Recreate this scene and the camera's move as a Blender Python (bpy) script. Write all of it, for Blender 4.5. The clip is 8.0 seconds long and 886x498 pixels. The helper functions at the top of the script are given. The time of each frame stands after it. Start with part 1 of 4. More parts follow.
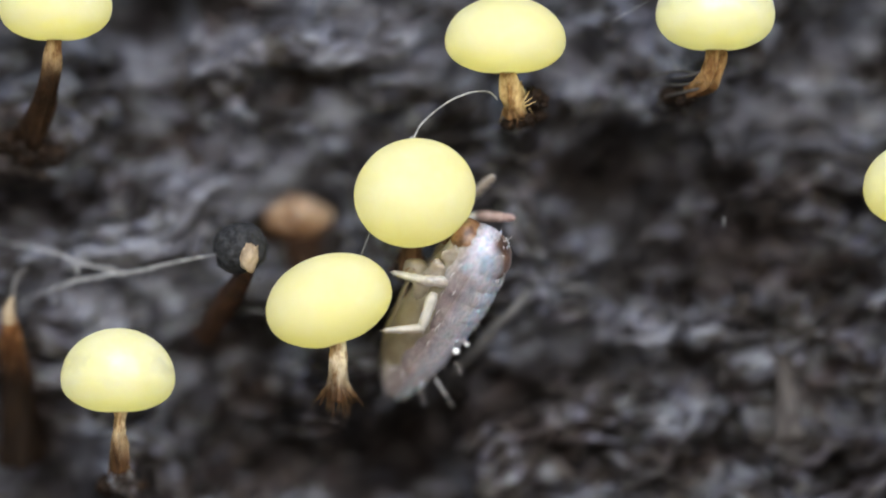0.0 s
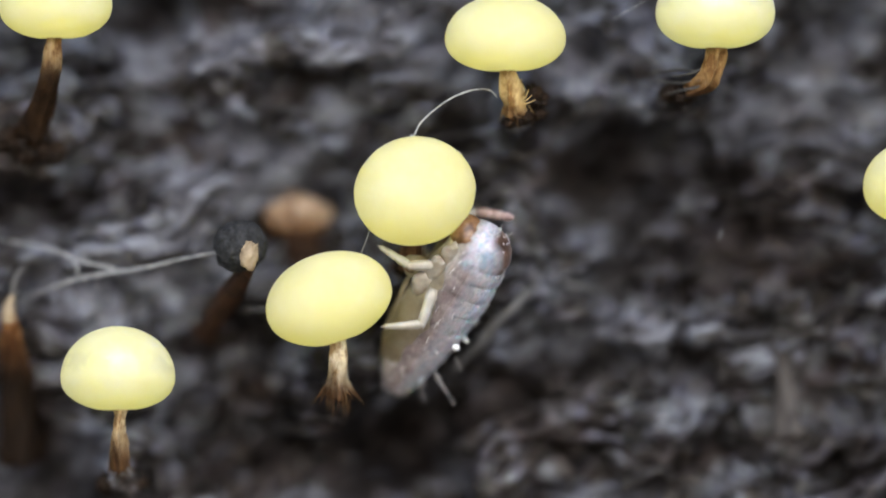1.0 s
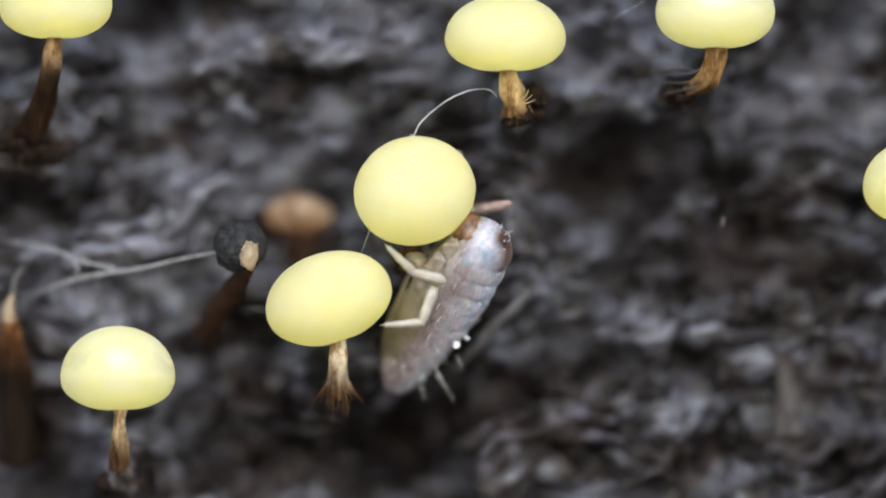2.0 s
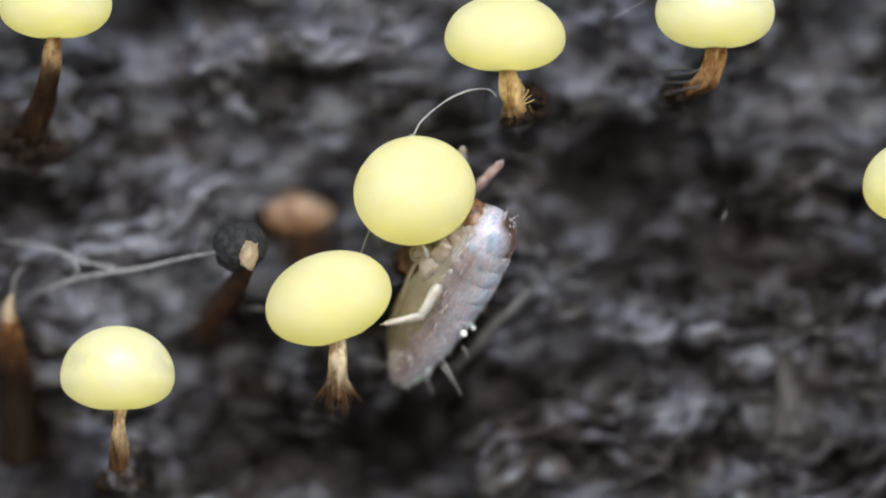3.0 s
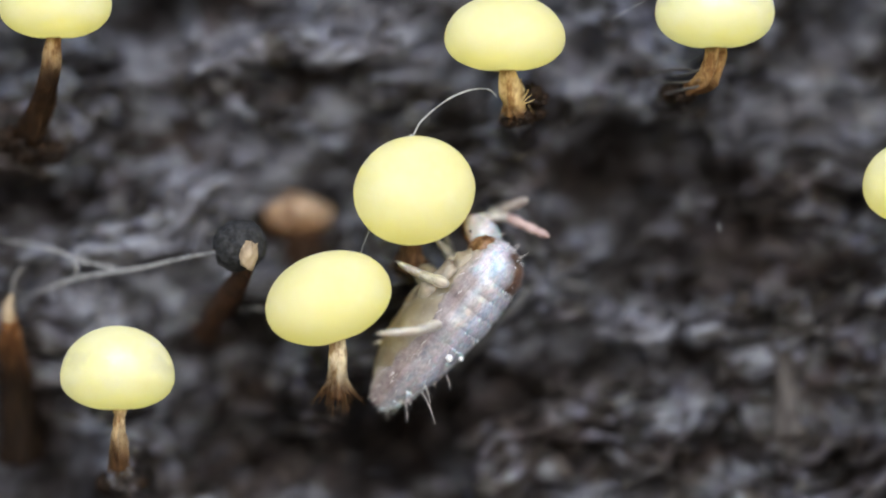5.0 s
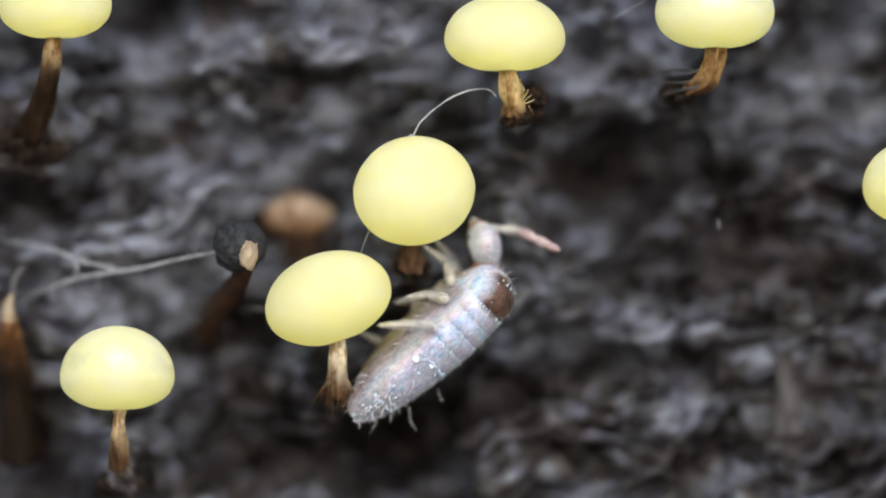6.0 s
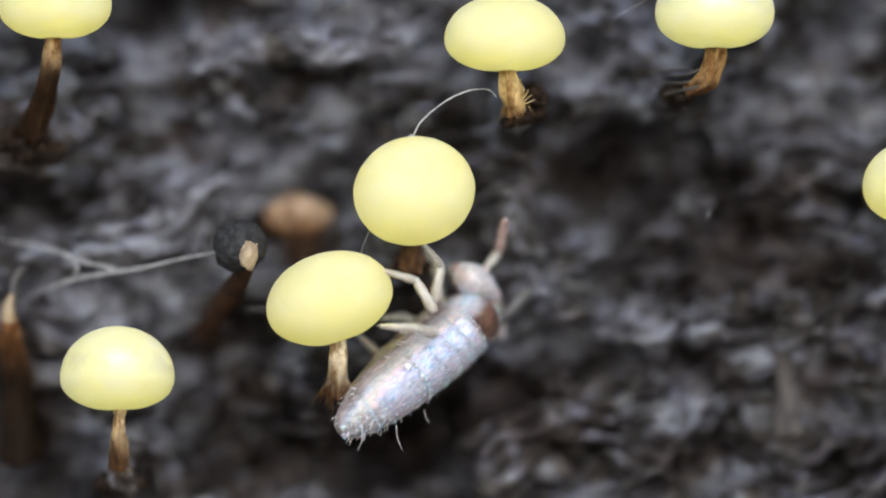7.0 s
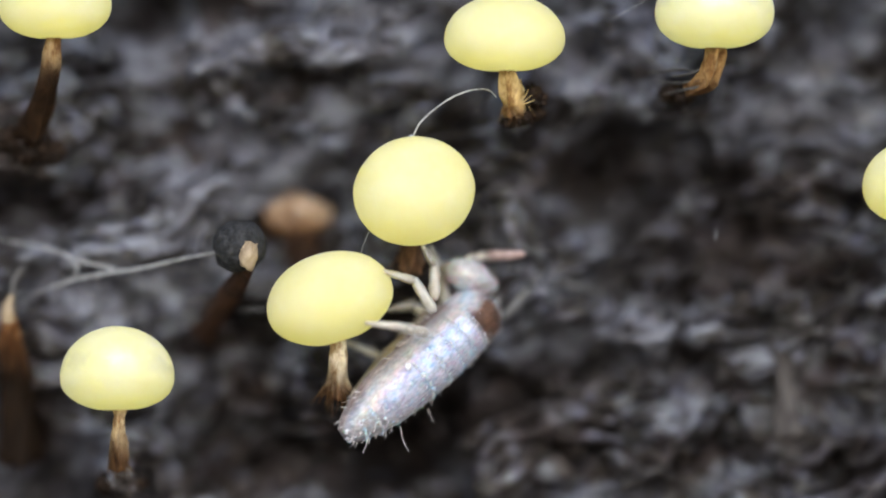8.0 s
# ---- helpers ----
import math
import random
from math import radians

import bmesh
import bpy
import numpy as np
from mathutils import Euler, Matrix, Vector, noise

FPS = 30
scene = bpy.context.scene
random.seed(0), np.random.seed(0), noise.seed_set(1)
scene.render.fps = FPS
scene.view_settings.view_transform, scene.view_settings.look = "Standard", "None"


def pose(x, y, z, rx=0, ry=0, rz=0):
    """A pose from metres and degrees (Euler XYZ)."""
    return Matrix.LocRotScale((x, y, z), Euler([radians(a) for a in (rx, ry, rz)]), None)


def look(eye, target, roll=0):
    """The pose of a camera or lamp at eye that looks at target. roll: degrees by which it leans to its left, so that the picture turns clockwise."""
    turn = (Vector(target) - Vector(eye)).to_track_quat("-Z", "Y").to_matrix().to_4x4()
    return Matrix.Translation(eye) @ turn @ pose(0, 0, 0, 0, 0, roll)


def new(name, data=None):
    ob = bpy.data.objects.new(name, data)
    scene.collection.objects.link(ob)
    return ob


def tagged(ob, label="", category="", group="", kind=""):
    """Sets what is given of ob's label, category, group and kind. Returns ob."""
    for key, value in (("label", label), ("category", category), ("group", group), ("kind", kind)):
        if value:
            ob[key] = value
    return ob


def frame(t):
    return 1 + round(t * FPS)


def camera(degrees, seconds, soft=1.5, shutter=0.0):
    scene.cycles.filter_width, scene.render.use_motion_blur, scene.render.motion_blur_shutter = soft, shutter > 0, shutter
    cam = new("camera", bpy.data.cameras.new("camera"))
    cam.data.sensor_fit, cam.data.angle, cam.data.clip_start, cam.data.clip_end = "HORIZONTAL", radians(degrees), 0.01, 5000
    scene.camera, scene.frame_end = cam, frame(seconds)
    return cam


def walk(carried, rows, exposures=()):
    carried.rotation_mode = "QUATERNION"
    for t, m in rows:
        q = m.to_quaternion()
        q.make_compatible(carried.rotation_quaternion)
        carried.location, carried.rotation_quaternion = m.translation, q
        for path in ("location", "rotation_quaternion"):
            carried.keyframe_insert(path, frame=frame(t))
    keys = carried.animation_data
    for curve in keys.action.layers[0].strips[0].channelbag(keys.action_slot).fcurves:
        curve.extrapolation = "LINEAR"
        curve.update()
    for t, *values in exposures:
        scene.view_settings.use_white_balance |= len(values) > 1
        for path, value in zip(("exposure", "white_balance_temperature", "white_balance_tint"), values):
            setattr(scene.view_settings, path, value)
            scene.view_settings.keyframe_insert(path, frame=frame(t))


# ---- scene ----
# A grid of the camera's image pixels, four microns each, to fit its view: u to the right, v downward, d away from the
# lens.
S = 4.0e-6


def P(u, v, d=0.0):
    return Vector(((u - 784) * S, d * S, (441 - v) * S))


cam = camera(5.98, 8.0, soft=2.0)
cam.data.dof.use_dof = True
cam.data.dof.focus_distance = 0.06
cam.data.dof.aperture_fstop = 47.0


def eye(u, v):
    m = look((0, -0.06, 0), (0, 0, 0))
    m.translation += Vector((u * S, 0, -v * S))
    return m


walk(cam, [(0.0, eye(0, -4)), (0.4, eye(0, -3)), (1.0, eye(0, -0.6)), (1.5, eye(0, -0.4)), (3.0, eye(0.6, 0.2)),
           (4.5, eye(0.7, 0.3)), (6.0, eye(1.0, 0)), (7.0, eye(1.0, -0.3)), (8.0, eye(1.2, -0.6))])

# ---- world and light ----
world = bpy.data.worlds.new("world")
scene.world = world
world.use_nodes = True
wn = world.node_tree
sky = wn.nodes.new("ShaderNodeTexSky")
sky.sky_type = "NISHITA"
sky.sun_disc = False
sky.sun_elevation = radians(28)
sky.sun_rotation = radians(175)
wn.links.new(sky.outputs[0], wn.nodes["Background"].inputs[0])
wn.nodes["Background"].inputs[1].default_value = 0.15
sun = new("sun", bpy.data.lights.new("sun", "SUN"))
sun.data.energy = 2.0
sun.data.angle = radians(80)
sun.data.color = (1.0, 0.98, 0.955)
sun.matrix_world = look((0.8, -8.8, 4.7), (0, 0, 0))
scene.view_settings.exposure = 1.0


# ---- materials ----
def mat(name):
    m = bpy.data.materials.new(name)
    m.use_nodes = True
    nt = m.node_tree
    return m, nt, nt.nodes["Principled BSDF"]


def node(nt, kind, **vals):
    n = nt.nodes.new(kind)
    for k, v in vals.items():
        n.inputs[k.replace("_", " ")].default_value = v
    return n


def ramp(nt, src, stops):
    r = nt.nodes.new("ShaderNodeValToRGB")
    while len(r.color_ramp.elements) < len(stops):
        r.color_ramp.elements.new(0.5)
    for e, (p, c) in zip(r.color_ramp.elements, stops):
        e.position, e.color = p, (*c, 1)
    nt.links.new(src, r.inputs[0])
    return r.outputs[0]


def noise_tex(nt, scale, detail=4, rough=0.55, stretch=None, dist=0.0, turn=0.0):
    co = nt.nodes.new("ShaderNodeTexCoord")
    src = co.outputs["Object"]
    if stretch:
        mp = nt.nodes.new("ShaderNodeMapping")
        mp.vector_type = "TEXTURE"
        mp.inputs["Rotation"].default_value = (0, radians(turn), 0)
        mp.inputs["Scale"].default_value = [1 / k for k in stretch]
        nt.links.new(src, mp.inputs[0])
        src = mp.outputs[0]
    n = node(nt, "ShaderNodeTexNoise", Scale=scale, Detail=detail, Roughness=rough, Distortion=dist)
    nt.links.new(src, n.inputs["Vector"])
    return n.outputs[0]


def bump(nt, bsdf, src, strength, dist):
    b = nt.nodes.new("ShaderNodeBump")
    b.inputs["Strength"].default_value = strength
    b.inputs["Distance"].default_value = dist
    nt.links.new(src, b.inputs["Height"])
    nt.links.new(b.outputs[0], bsdf.inputs["Normal"])


def mixed(nt, fac, a, b, mode="MIX"):
    m = nt.nodes.new("ShaderNodeMix")
    m.data_type, m.blend_type = "RGBA", mode
    for sock, val in ((m.inputs[0], fac), (m.inputs[6], a), (m.inputs[7], b)):
        if isinstance(val, bpy.types.NodeSocket):
            nt.links.new(val, sock)
        elif isinstance(val, tuple):
            sock.default_value = (*val, 1)
        else:
            sock.default_value = val
    return m.outputs[2]


# Stains at stalk feet, shade painted as dark patches, and pale patches, placed to fit the view: centre u, v and
# half-widths.
STAIN_AND_SHADE = [(215, 870, 95, 60), (650, 795, 180, 105), (440, 700, 90, 45), (935, 200, 75, 42), (20, 285, 75, 105), (50, 700, 60, 170), (1060, 300, 210, 62), (390, 5, 75, 45),
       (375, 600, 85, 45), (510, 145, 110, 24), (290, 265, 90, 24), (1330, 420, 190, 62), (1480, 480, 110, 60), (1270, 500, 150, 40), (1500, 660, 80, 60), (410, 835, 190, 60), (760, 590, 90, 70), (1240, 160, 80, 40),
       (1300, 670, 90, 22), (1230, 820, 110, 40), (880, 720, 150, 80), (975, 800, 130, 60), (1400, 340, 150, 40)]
SHADE_HOLES = [(545, 440, 65, 28), (690, 815, 125, 75), (245, 15, 60, 35), (85, 360, 105, 52), (1090, 270, 95, 30), (1470, 820, 160, 80), (1060, 175, 46, 22), (1480, 500, 100, 60), (1235, 320, 150, 48), (560, 650, 60, 40),
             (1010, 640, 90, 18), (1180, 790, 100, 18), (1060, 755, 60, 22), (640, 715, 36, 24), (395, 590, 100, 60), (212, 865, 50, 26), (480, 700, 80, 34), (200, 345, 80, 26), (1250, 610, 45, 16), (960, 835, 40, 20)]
PALE_PATCHES = [(325, 440, 85, 85), (345, 385, 60, 40), (430, 265, 120, 40), (1080, 85, 110, 65), (1490, 80, 70, 60), (1420, 200, 120, 50), (150, 800, 110, 55), (690, 60, 170, 62), (130, 520, 100, 75), (440, 320, 170, 48), (200, 480, 90, 50), (330, 90, 120, 50), (1110, 575, 120, 50), (400, 350, 60, 26)]


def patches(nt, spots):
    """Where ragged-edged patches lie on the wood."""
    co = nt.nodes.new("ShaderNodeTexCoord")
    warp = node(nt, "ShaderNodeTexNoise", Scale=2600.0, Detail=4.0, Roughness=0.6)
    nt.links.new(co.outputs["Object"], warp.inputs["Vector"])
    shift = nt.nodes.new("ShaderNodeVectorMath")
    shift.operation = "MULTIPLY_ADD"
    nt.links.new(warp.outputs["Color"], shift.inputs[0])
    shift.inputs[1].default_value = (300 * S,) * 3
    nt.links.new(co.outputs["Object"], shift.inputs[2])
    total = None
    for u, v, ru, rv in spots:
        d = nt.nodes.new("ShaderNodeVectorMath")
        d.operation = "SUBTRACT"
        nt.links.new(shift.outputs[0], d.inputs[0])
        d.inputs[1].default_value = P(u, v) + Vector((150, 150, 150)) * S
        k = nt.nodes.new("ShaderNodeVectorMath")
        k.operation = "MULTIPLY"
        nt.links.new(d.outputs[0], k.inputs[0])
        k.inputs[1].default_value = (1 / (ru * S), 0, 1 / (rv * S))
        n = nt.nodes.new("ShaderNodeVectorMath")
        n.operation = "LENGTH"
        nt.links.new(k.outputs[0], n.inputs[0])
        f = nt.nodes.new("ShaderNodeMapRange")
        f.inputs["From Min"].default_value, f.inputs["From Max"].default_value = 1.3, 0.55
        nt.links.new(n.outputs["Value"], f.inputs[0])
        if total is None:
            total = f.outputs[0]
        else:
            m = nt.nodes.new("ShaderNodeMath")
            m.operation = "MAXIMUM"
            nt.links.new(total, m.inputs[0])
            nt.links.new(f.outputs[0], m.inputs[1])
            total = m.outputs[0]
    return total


def rotten_wood():
    m, nt, b = mat("rotten_wood")
    big = noise_tex(nt, 2600, 5, 0.6, (0.75, 1, 1.8), 0.5, 14)
    fine = noise_tex(nt, 7000, 4, 0.65, (0.6, 1, 1.7), 0.25, 20)
    fibre = noise_tex(nt, 3300, 3, 0.5, (0.7, 1, 1.4), 0.6, -30)
    hue = noise_tex(nt, 1900, 4, 0.55, (0.7, 1, 1.3))
    base = ramp(nt, big, [(0.34, (0.012, 0.009, 0.007)), (0.45, (0.043, 0.039, 0.039)), (0.55, (0.108, 0.112, 0.133)), (0.70, (0.152, 0.162, 0.196))])
    brown = ramp(nt, hue, [(0.54, (1, 1, 1)), (0.70, (0.70, 0.60, 0.48))])
    c = mixed(nt, 1.0, base, brown, "MULTIPLY")
    c = mixed(nt, 1.0, c, ramp(nt, fine, [(0.36, (0.52, 0.50, 0.48)), (0.5, (0.96, 0.96, 0.96)), (0.64, (1.34, 1.35, 1.40))]), "MULTIPLY")
    c = mixed(nt, 1.0, c, mixed(nt, 1.0, c, ramp(nt, fibre, [(0.38, (0.20, 0.175, 0.16)), (0.5, (0.9, 0.9, 0.9)), (0.62, (1.7, 1.76, 1.78))]), "MULTIPLY"))
    tint = noise_tex(nt, 8500, 3, 0.6)
    c = mixed(nt, 1.0, c, ramp(nt, tint, [(0.38, (0.93, 0.94, 1.14)), (0.5, (1, 1, 1)), (0.62, (0.97, 1.03, 0.94))]), "MULTIPLY")
    # pale tones, then stains and shade painted into the wood's colour
    c = mixed(nt, patches(nt, PALE_PATCHES), c, mixed(nt, 1.0, mixed(nt, 0.35, c, (0.12, 0.122, 0.15)), (1.5, 1.52, 1.53), "MULTIPLY"))
    c = mixed(nt, patches(nt, STAIN_AND_SHADE), c, mixed(nt, 1.0, c, (0.34, 0.26, 0.21), "MULTIPLY"))
    c = mixed(nt, patches(nt, SHADE_HOLES), c, mixed(nt, 1.0, c, (0.30, 0.25, 0.22), "MULTIPLY"))
    c = mixed(nt, 1.0, c, (0.155, 0.162, 0.19), "DARKEN")
    nt.links.new(c, b.inputs["Base Color"])
    nt.links.new(ramp(nt, fine, [(0.3, (0.42,) * 3), (0.7, (0.75,) * 3)]), b.inputs["Roughness"])
    b.inputs["Specular IOR Level"].default_value = 0.22
    bump(nt, b, mixed(nt, 0.5, fine, fibre), 0.7, 6e-5)
    return m


def spore_skin(name, rough, coat, lumps, tone=(0.955, 0.95, 0.95)):
    """A thin skin full of pale spores: some of the light goes through it and comes out elsewhere."""
    m, nt, b = mat(name)
    big = noise_tex(nt, 3000, 3, 0.5)
    fine = noise_tex(nt, 42000, 3, 0.6)
    c = ramp(nt, big, [(0.34, (0.965, 0.93, 0.54)), (0.66, (0.99, 0.98, 0.76))])
    c = mixed(nt, 0.4, c, ramp(nt, fine, [(0.35, (0.94, 0.885, 0.40)), (0.65, (0.99, 0.975, 0.68))]))
    c = mixed(nt, 1.0, c, tone, "MULTIPLY")
    nt.links.new(c, b.inputs["Base Color"])
    b.inputs["Roughness"].default_value = rough
    b.inputs["Specular IOR Level"].default_value = 0.0 if coat else 0.25
    b.inputs["Subsurface Weight"].default_value = 1.0
    b.inputs["Subsurface Radius"].default_value = (1.0, 1.0, 0.5)
    b.inputs["Subsurface Scale"].default_value = 5e-4
    bump(nt, b, mixed(nt, 0.25, noise_tex(nt, 9000, 3, 0.6), fine), lumps, 1.6e-5)
    thin = nt.nodes.new("ShaderNodeBsdfTranslucent")
    nt.links.new(mixed(nt, 1.0, c, (1.0, 0.985, 0.80), "MULTIPLY"), thin.inputs[0])
    blend = nt.nodes.new("ShaderNodeMixShader")
    blend.inputs[0].default_value = 0.64
    nt.links.new(b.outputs[0], blend.inputs[1])
    nt.links.new(thin.outputs[0], blend.inputs[2])
    top = blend
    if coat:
        # painted highlight: ragged gloss patches masked to the height that mirrors the sun
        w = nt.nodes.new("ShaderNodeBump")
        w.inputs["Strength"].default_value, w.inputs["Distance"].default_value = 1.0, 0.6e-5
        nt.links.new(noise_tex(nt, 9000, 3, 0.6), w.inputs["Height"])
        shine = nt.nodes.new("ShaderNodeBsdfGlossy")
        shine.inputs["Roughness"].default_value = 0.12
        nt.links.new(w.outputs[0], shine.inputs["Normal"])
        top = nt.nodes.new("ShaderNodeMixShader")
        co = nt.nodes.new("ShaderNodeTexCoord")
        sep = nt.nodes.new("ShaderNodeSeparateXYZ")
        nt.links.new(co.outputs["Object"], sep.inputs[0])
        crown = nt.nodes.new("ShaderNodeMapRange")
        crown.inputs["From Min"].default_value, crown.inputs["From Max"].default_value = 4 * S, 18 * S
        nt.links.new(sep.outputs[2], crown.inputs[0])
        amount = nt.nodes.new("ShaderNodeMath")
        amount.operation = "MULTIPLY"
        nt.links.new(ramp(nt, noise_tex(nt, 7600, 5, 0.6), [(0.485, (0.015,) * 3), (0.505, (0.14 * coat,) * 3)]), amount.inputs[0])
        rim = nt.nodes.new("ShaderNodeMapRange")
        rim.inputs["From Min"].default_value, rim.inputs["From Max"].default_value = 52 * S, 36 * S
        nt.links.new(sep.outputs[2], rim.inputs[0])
        highlight_belt = nt.nodes.new("ShaderNodeMath")
        highlight_belt.operation = "MULTIPLY"
        nt.links.new(crown.outputs[0], highlight_belt.inputs[0])
        nt.links.new(rim.outputs[0], highlight_belt.inputs[1])
        nt.links.new(highlight_belt.outputs[0], amount.inputs[1])
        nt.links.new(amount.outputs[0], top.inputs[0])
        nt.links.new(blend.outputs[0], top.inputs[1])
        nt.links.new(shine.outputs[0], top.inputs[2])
    nt.links.new(top.outputs[0], nt.nodes["Material Output"].inputs[0])
    return m


def plain(name, lo, hi, rough=0.55, scale=9000, stretch=None, sss=0.0, bumpy=0.5, clear=0.0, spec=0.5):
    m, nt, b = mat(name)
    n = noise_tex(nt, scale, 5, 0.62, stretch)
    nt.links.new(ramp(nt, n, [(0.32, lo), (0.68, hi)]), b.inputs["Base Color"])
    b.inputs["Roughness"].default_value = rough
    b.inputs["Transmission Weight"].default_value = clear
    b.inputs["Specular IOR Level"].default_value = spec
    if sss:
        b.inputs["Subsurface Weight"].default_value = sss
        b.inputs["Subsurface Radius"].default_value = (1.0, 0.8, 0.6)
        b.inputs["Subsurface Scale"].default_value = 1.2e-4
    bump(nt, b, n, bumpy, 1.5e-5)
    return m


def stalk_fibre(name, low, high, dark=1.0, pale=((0.40, 0.26, 0.13), (0.80, 0.67, 0.46))):
    """Tan, turning dark brown towards the foot, which is the object's origin."""
    m, nt, b = mat(name)
    n = noise_tex(nt, 5200, 5, 0.62, (3, 3, 0.45))
    tan = ramp(nt, n, [(0.32, pale[0]), (0.68, pale[1])])
    stain = ramp(nt, noise_tex(nt, 11000, 4, 0.65, (1, 1, 0.6)), [(0.40, (0.50, 0.40, 0.32)), (0.56, (1.06, 1.05, 1.04))])
    tan = mixed(nt, 1.0, tan, stain, "MULTIPLY")
    foot = ramp(nt, n, [(0.32, (0.04 * dark, 0.018 * dark, 0.008 * dark)), (0.68, (0.20 * dark, 0.105 * dark, 0.048 * dark))])
    co = nt.nodes.new("ShaderNodeTexCoord")
    sep = nt.nodes.new("ShaderNodeSeparateXYZ")
    nt.links.new(co.outputs["Object"], sep.inputs[0])
    up = nt.nodes.new("ShaderNodeMapRange")
    up.inputs["From Min"].default_value, up.inputs["From Max"].default_value = low * S, high * S
    up.interpolation_type = "SMOOTHSTEP"
    nt.links.new(sep.outputs[2], up.inputs[0])
    nt.links.new(mixed(nt, up.outputs[0], foot, tan), b.inputs["Base Color"])
    b.inputs["Roughness"].default_value = 0.6
    b.inputs["Specular IOR Level"].default_value = 0.12
    b.inputs["Subsurface Weight"].default_value = 0.3
    b.inputs["Subsurface Radius"].default_value = (1.0, 0.7, 0.4)
    b.inputs["Subsurface Scale"].default_value = 1.0e-4
    bump(nt, b, n, 1.0, 3.2e-5)
    return m


def scaled_cuticle():
    """Thin-filmed pearly scales on the back; browner flanks, their shade and translucency put into the colour."""
    m, nt, b = mat("scaled_cuticle")
    big = noise_tex(nt, 5200, 4, 0.55)
    tint = noise_tex(nt, 8200, 3, 0.6)
    fleck = noise_tex(nt, 46000, 3, 0.65, (0.5, 1, 1))
    silver = ramp(nt, tint, [(0.36, (0.30, 0.385, 0.50)), (0.46, (0.40, 0.405, 0.45)), (0.55, (0.42, 0.38, 0.475)), (0.64, (0.31, 0.42, 0.485))])
    flank = ramp(nt, big, [(0.32, (0.17, 0.132, 0.130)), (0.68, (0.33, 0.285, 0.29))])
    co = nt.nodes.new("ShaderNodeTexCoord")
    sep = nt.nodes.new("ShaderNodeSeparateXYZ")
    nt.links.new(co.outputs["Object"], sep.inputs[0])
    back = nt.nodes.new("ShaderNodeMapRange")
    back.inputs["From Min"].default_value, back.inputs["From Max"].default_value = 4 * S, 50 * S
    nt.links.new(sep.outputs[2], back.inputs[0])
    vor = nt.nodes.new("ShaderNodeTexVoronoi")
    vor.inputs["Scale"].default_value = 46000
    mp = nt.nodes.new("ShaderNodeMapping")
    mp.inputs["Scale"].default_value = (0.55, 1, 1)
    nt.links.new(co.outputs["Object"], mp.inputs[0])
    nt.links.new(mp.outputs[0], vor.inputs["Vector"])
    hue = nt.nodes.new("ShaderNodeSeparateColor")
    nt.links.new(vor.outputs["Color"], hue.inputs[0])
    silver = mixed(nt, 0.36, silver, ramp(nt, hue.outputs[0], [(0.0, (0.34, 0.50, 0.66)), (0.3, (0.50, 0.50, 0.55)), (0.6, (0.64, 0.62, 0.68)), (0.85, (0.58, 0.44, 0.58)), (1.0, (0.36, 0.60, 0.62))]))
    under = nt.nodes.new("ShaderNodeMapRange")
    under.inputs["From Min"].default_value, under.inputs["From Max"].default_value = -14 * S, -44 * S
    nt.links.new(sep.outputs[2], under.inputs[0])
    flank = mixed(nt, under.outputs[0], flank, ramp(nt, big, [(0.3, (0.34, 0.30, 0.25)), (0.7, (0.50, 0.46, 0.42))]))
    fore = nt.nodes.new("ShaderNodeMapRange")
    fore.inputs["From Min"].default_value, fore.inputs["From Max"].default_value = 104 * S, 118 * S
    nt.links.new(sep.outputs[0], fore.inputs[0])
    upper = nt.nodes.new("ShaderNodeMapRange")
    upper.inputs["From Min"].default_value, upper.inputs["From Max"].default_value = -26 * S, -8 * S
    nt.links.new(sep.outputs[2], upper.inputs[0])
    shield = nt.nodes.new("ShaderNodeMath")
    shield.operation = "MULTIPLY"
    nt.links.new(fore.outputs[0], shield.inputs[0])
    nt.links.new(upper.outputs[0], shield.inputs[1])
    flank = mixed(nt, shield.outputs[0], flank, silver)
    c = mixed(nt, back.outputs[0], flank, silver)
    nape = nt.nodes.new("ShaderNodeMapRange")
    nape.inputs["From Min"].default_value, nape.inputs["From Max"].default_value = 106 * S, 124 * S
    nt.links.new(sep.outputs[0], nape.inputs[0])
    high = nt.nodes.new("ShaderNodeMapRange")
    high.inputs["From Min"].default_value, high.inputs["From Max"].default_value = 4 * S, 20 * S
    nt.links.new(sep.outputs[2], high.inputs[0])
    both = nt.nodes.new("ShaderNodeMath")
    both.operation = "MULTIPLY"
    nt.links.new(nape.outputs[0], both.inputs[0])
    nt.links.new(high.outputs[0], both.inputs[1])
    side = nt.nodes.new("ShaderNodeMapRange")
    side.inputs["From Min"].default_value, side.inputs["From Max"].default_value = 46 * S, 26 * S
    nt.links.new(sep.outputs[1], side.inputs[0])
    bare = nt.nodes.new("ShaderNodeMath")
    bare.operation = "MULTIPLY"
    nt.links.new(both.outputs[0], bare.inputs[0])
    nt.links.new(side.outputs[0], bare.inputs[1])
    c = mixed(nt, bare.outputs[0], c, ramp(nt, tint, [(0.3, (0.028, 0.013, 0.008)), (0.7, (0.125, 0.068, 0.044))]))
    c = mixed(nt, 0.4, c, mixed(nt, 1.0, c, ramp(nt, fleck, [(0.36, (0.5,) * 3), (0.64, (1.45,) * 3)]), "MULTIPLY"))
    nt.links.new(c, b.inputs["Base Color"])
    nt.links.new(mixed(nt, bare.outputs[0], mixed(nt, back.outputs[0], (0.05,) * 3, (0.2,) * 3), (0.0,) * 3), b.inputs["Metallic"])
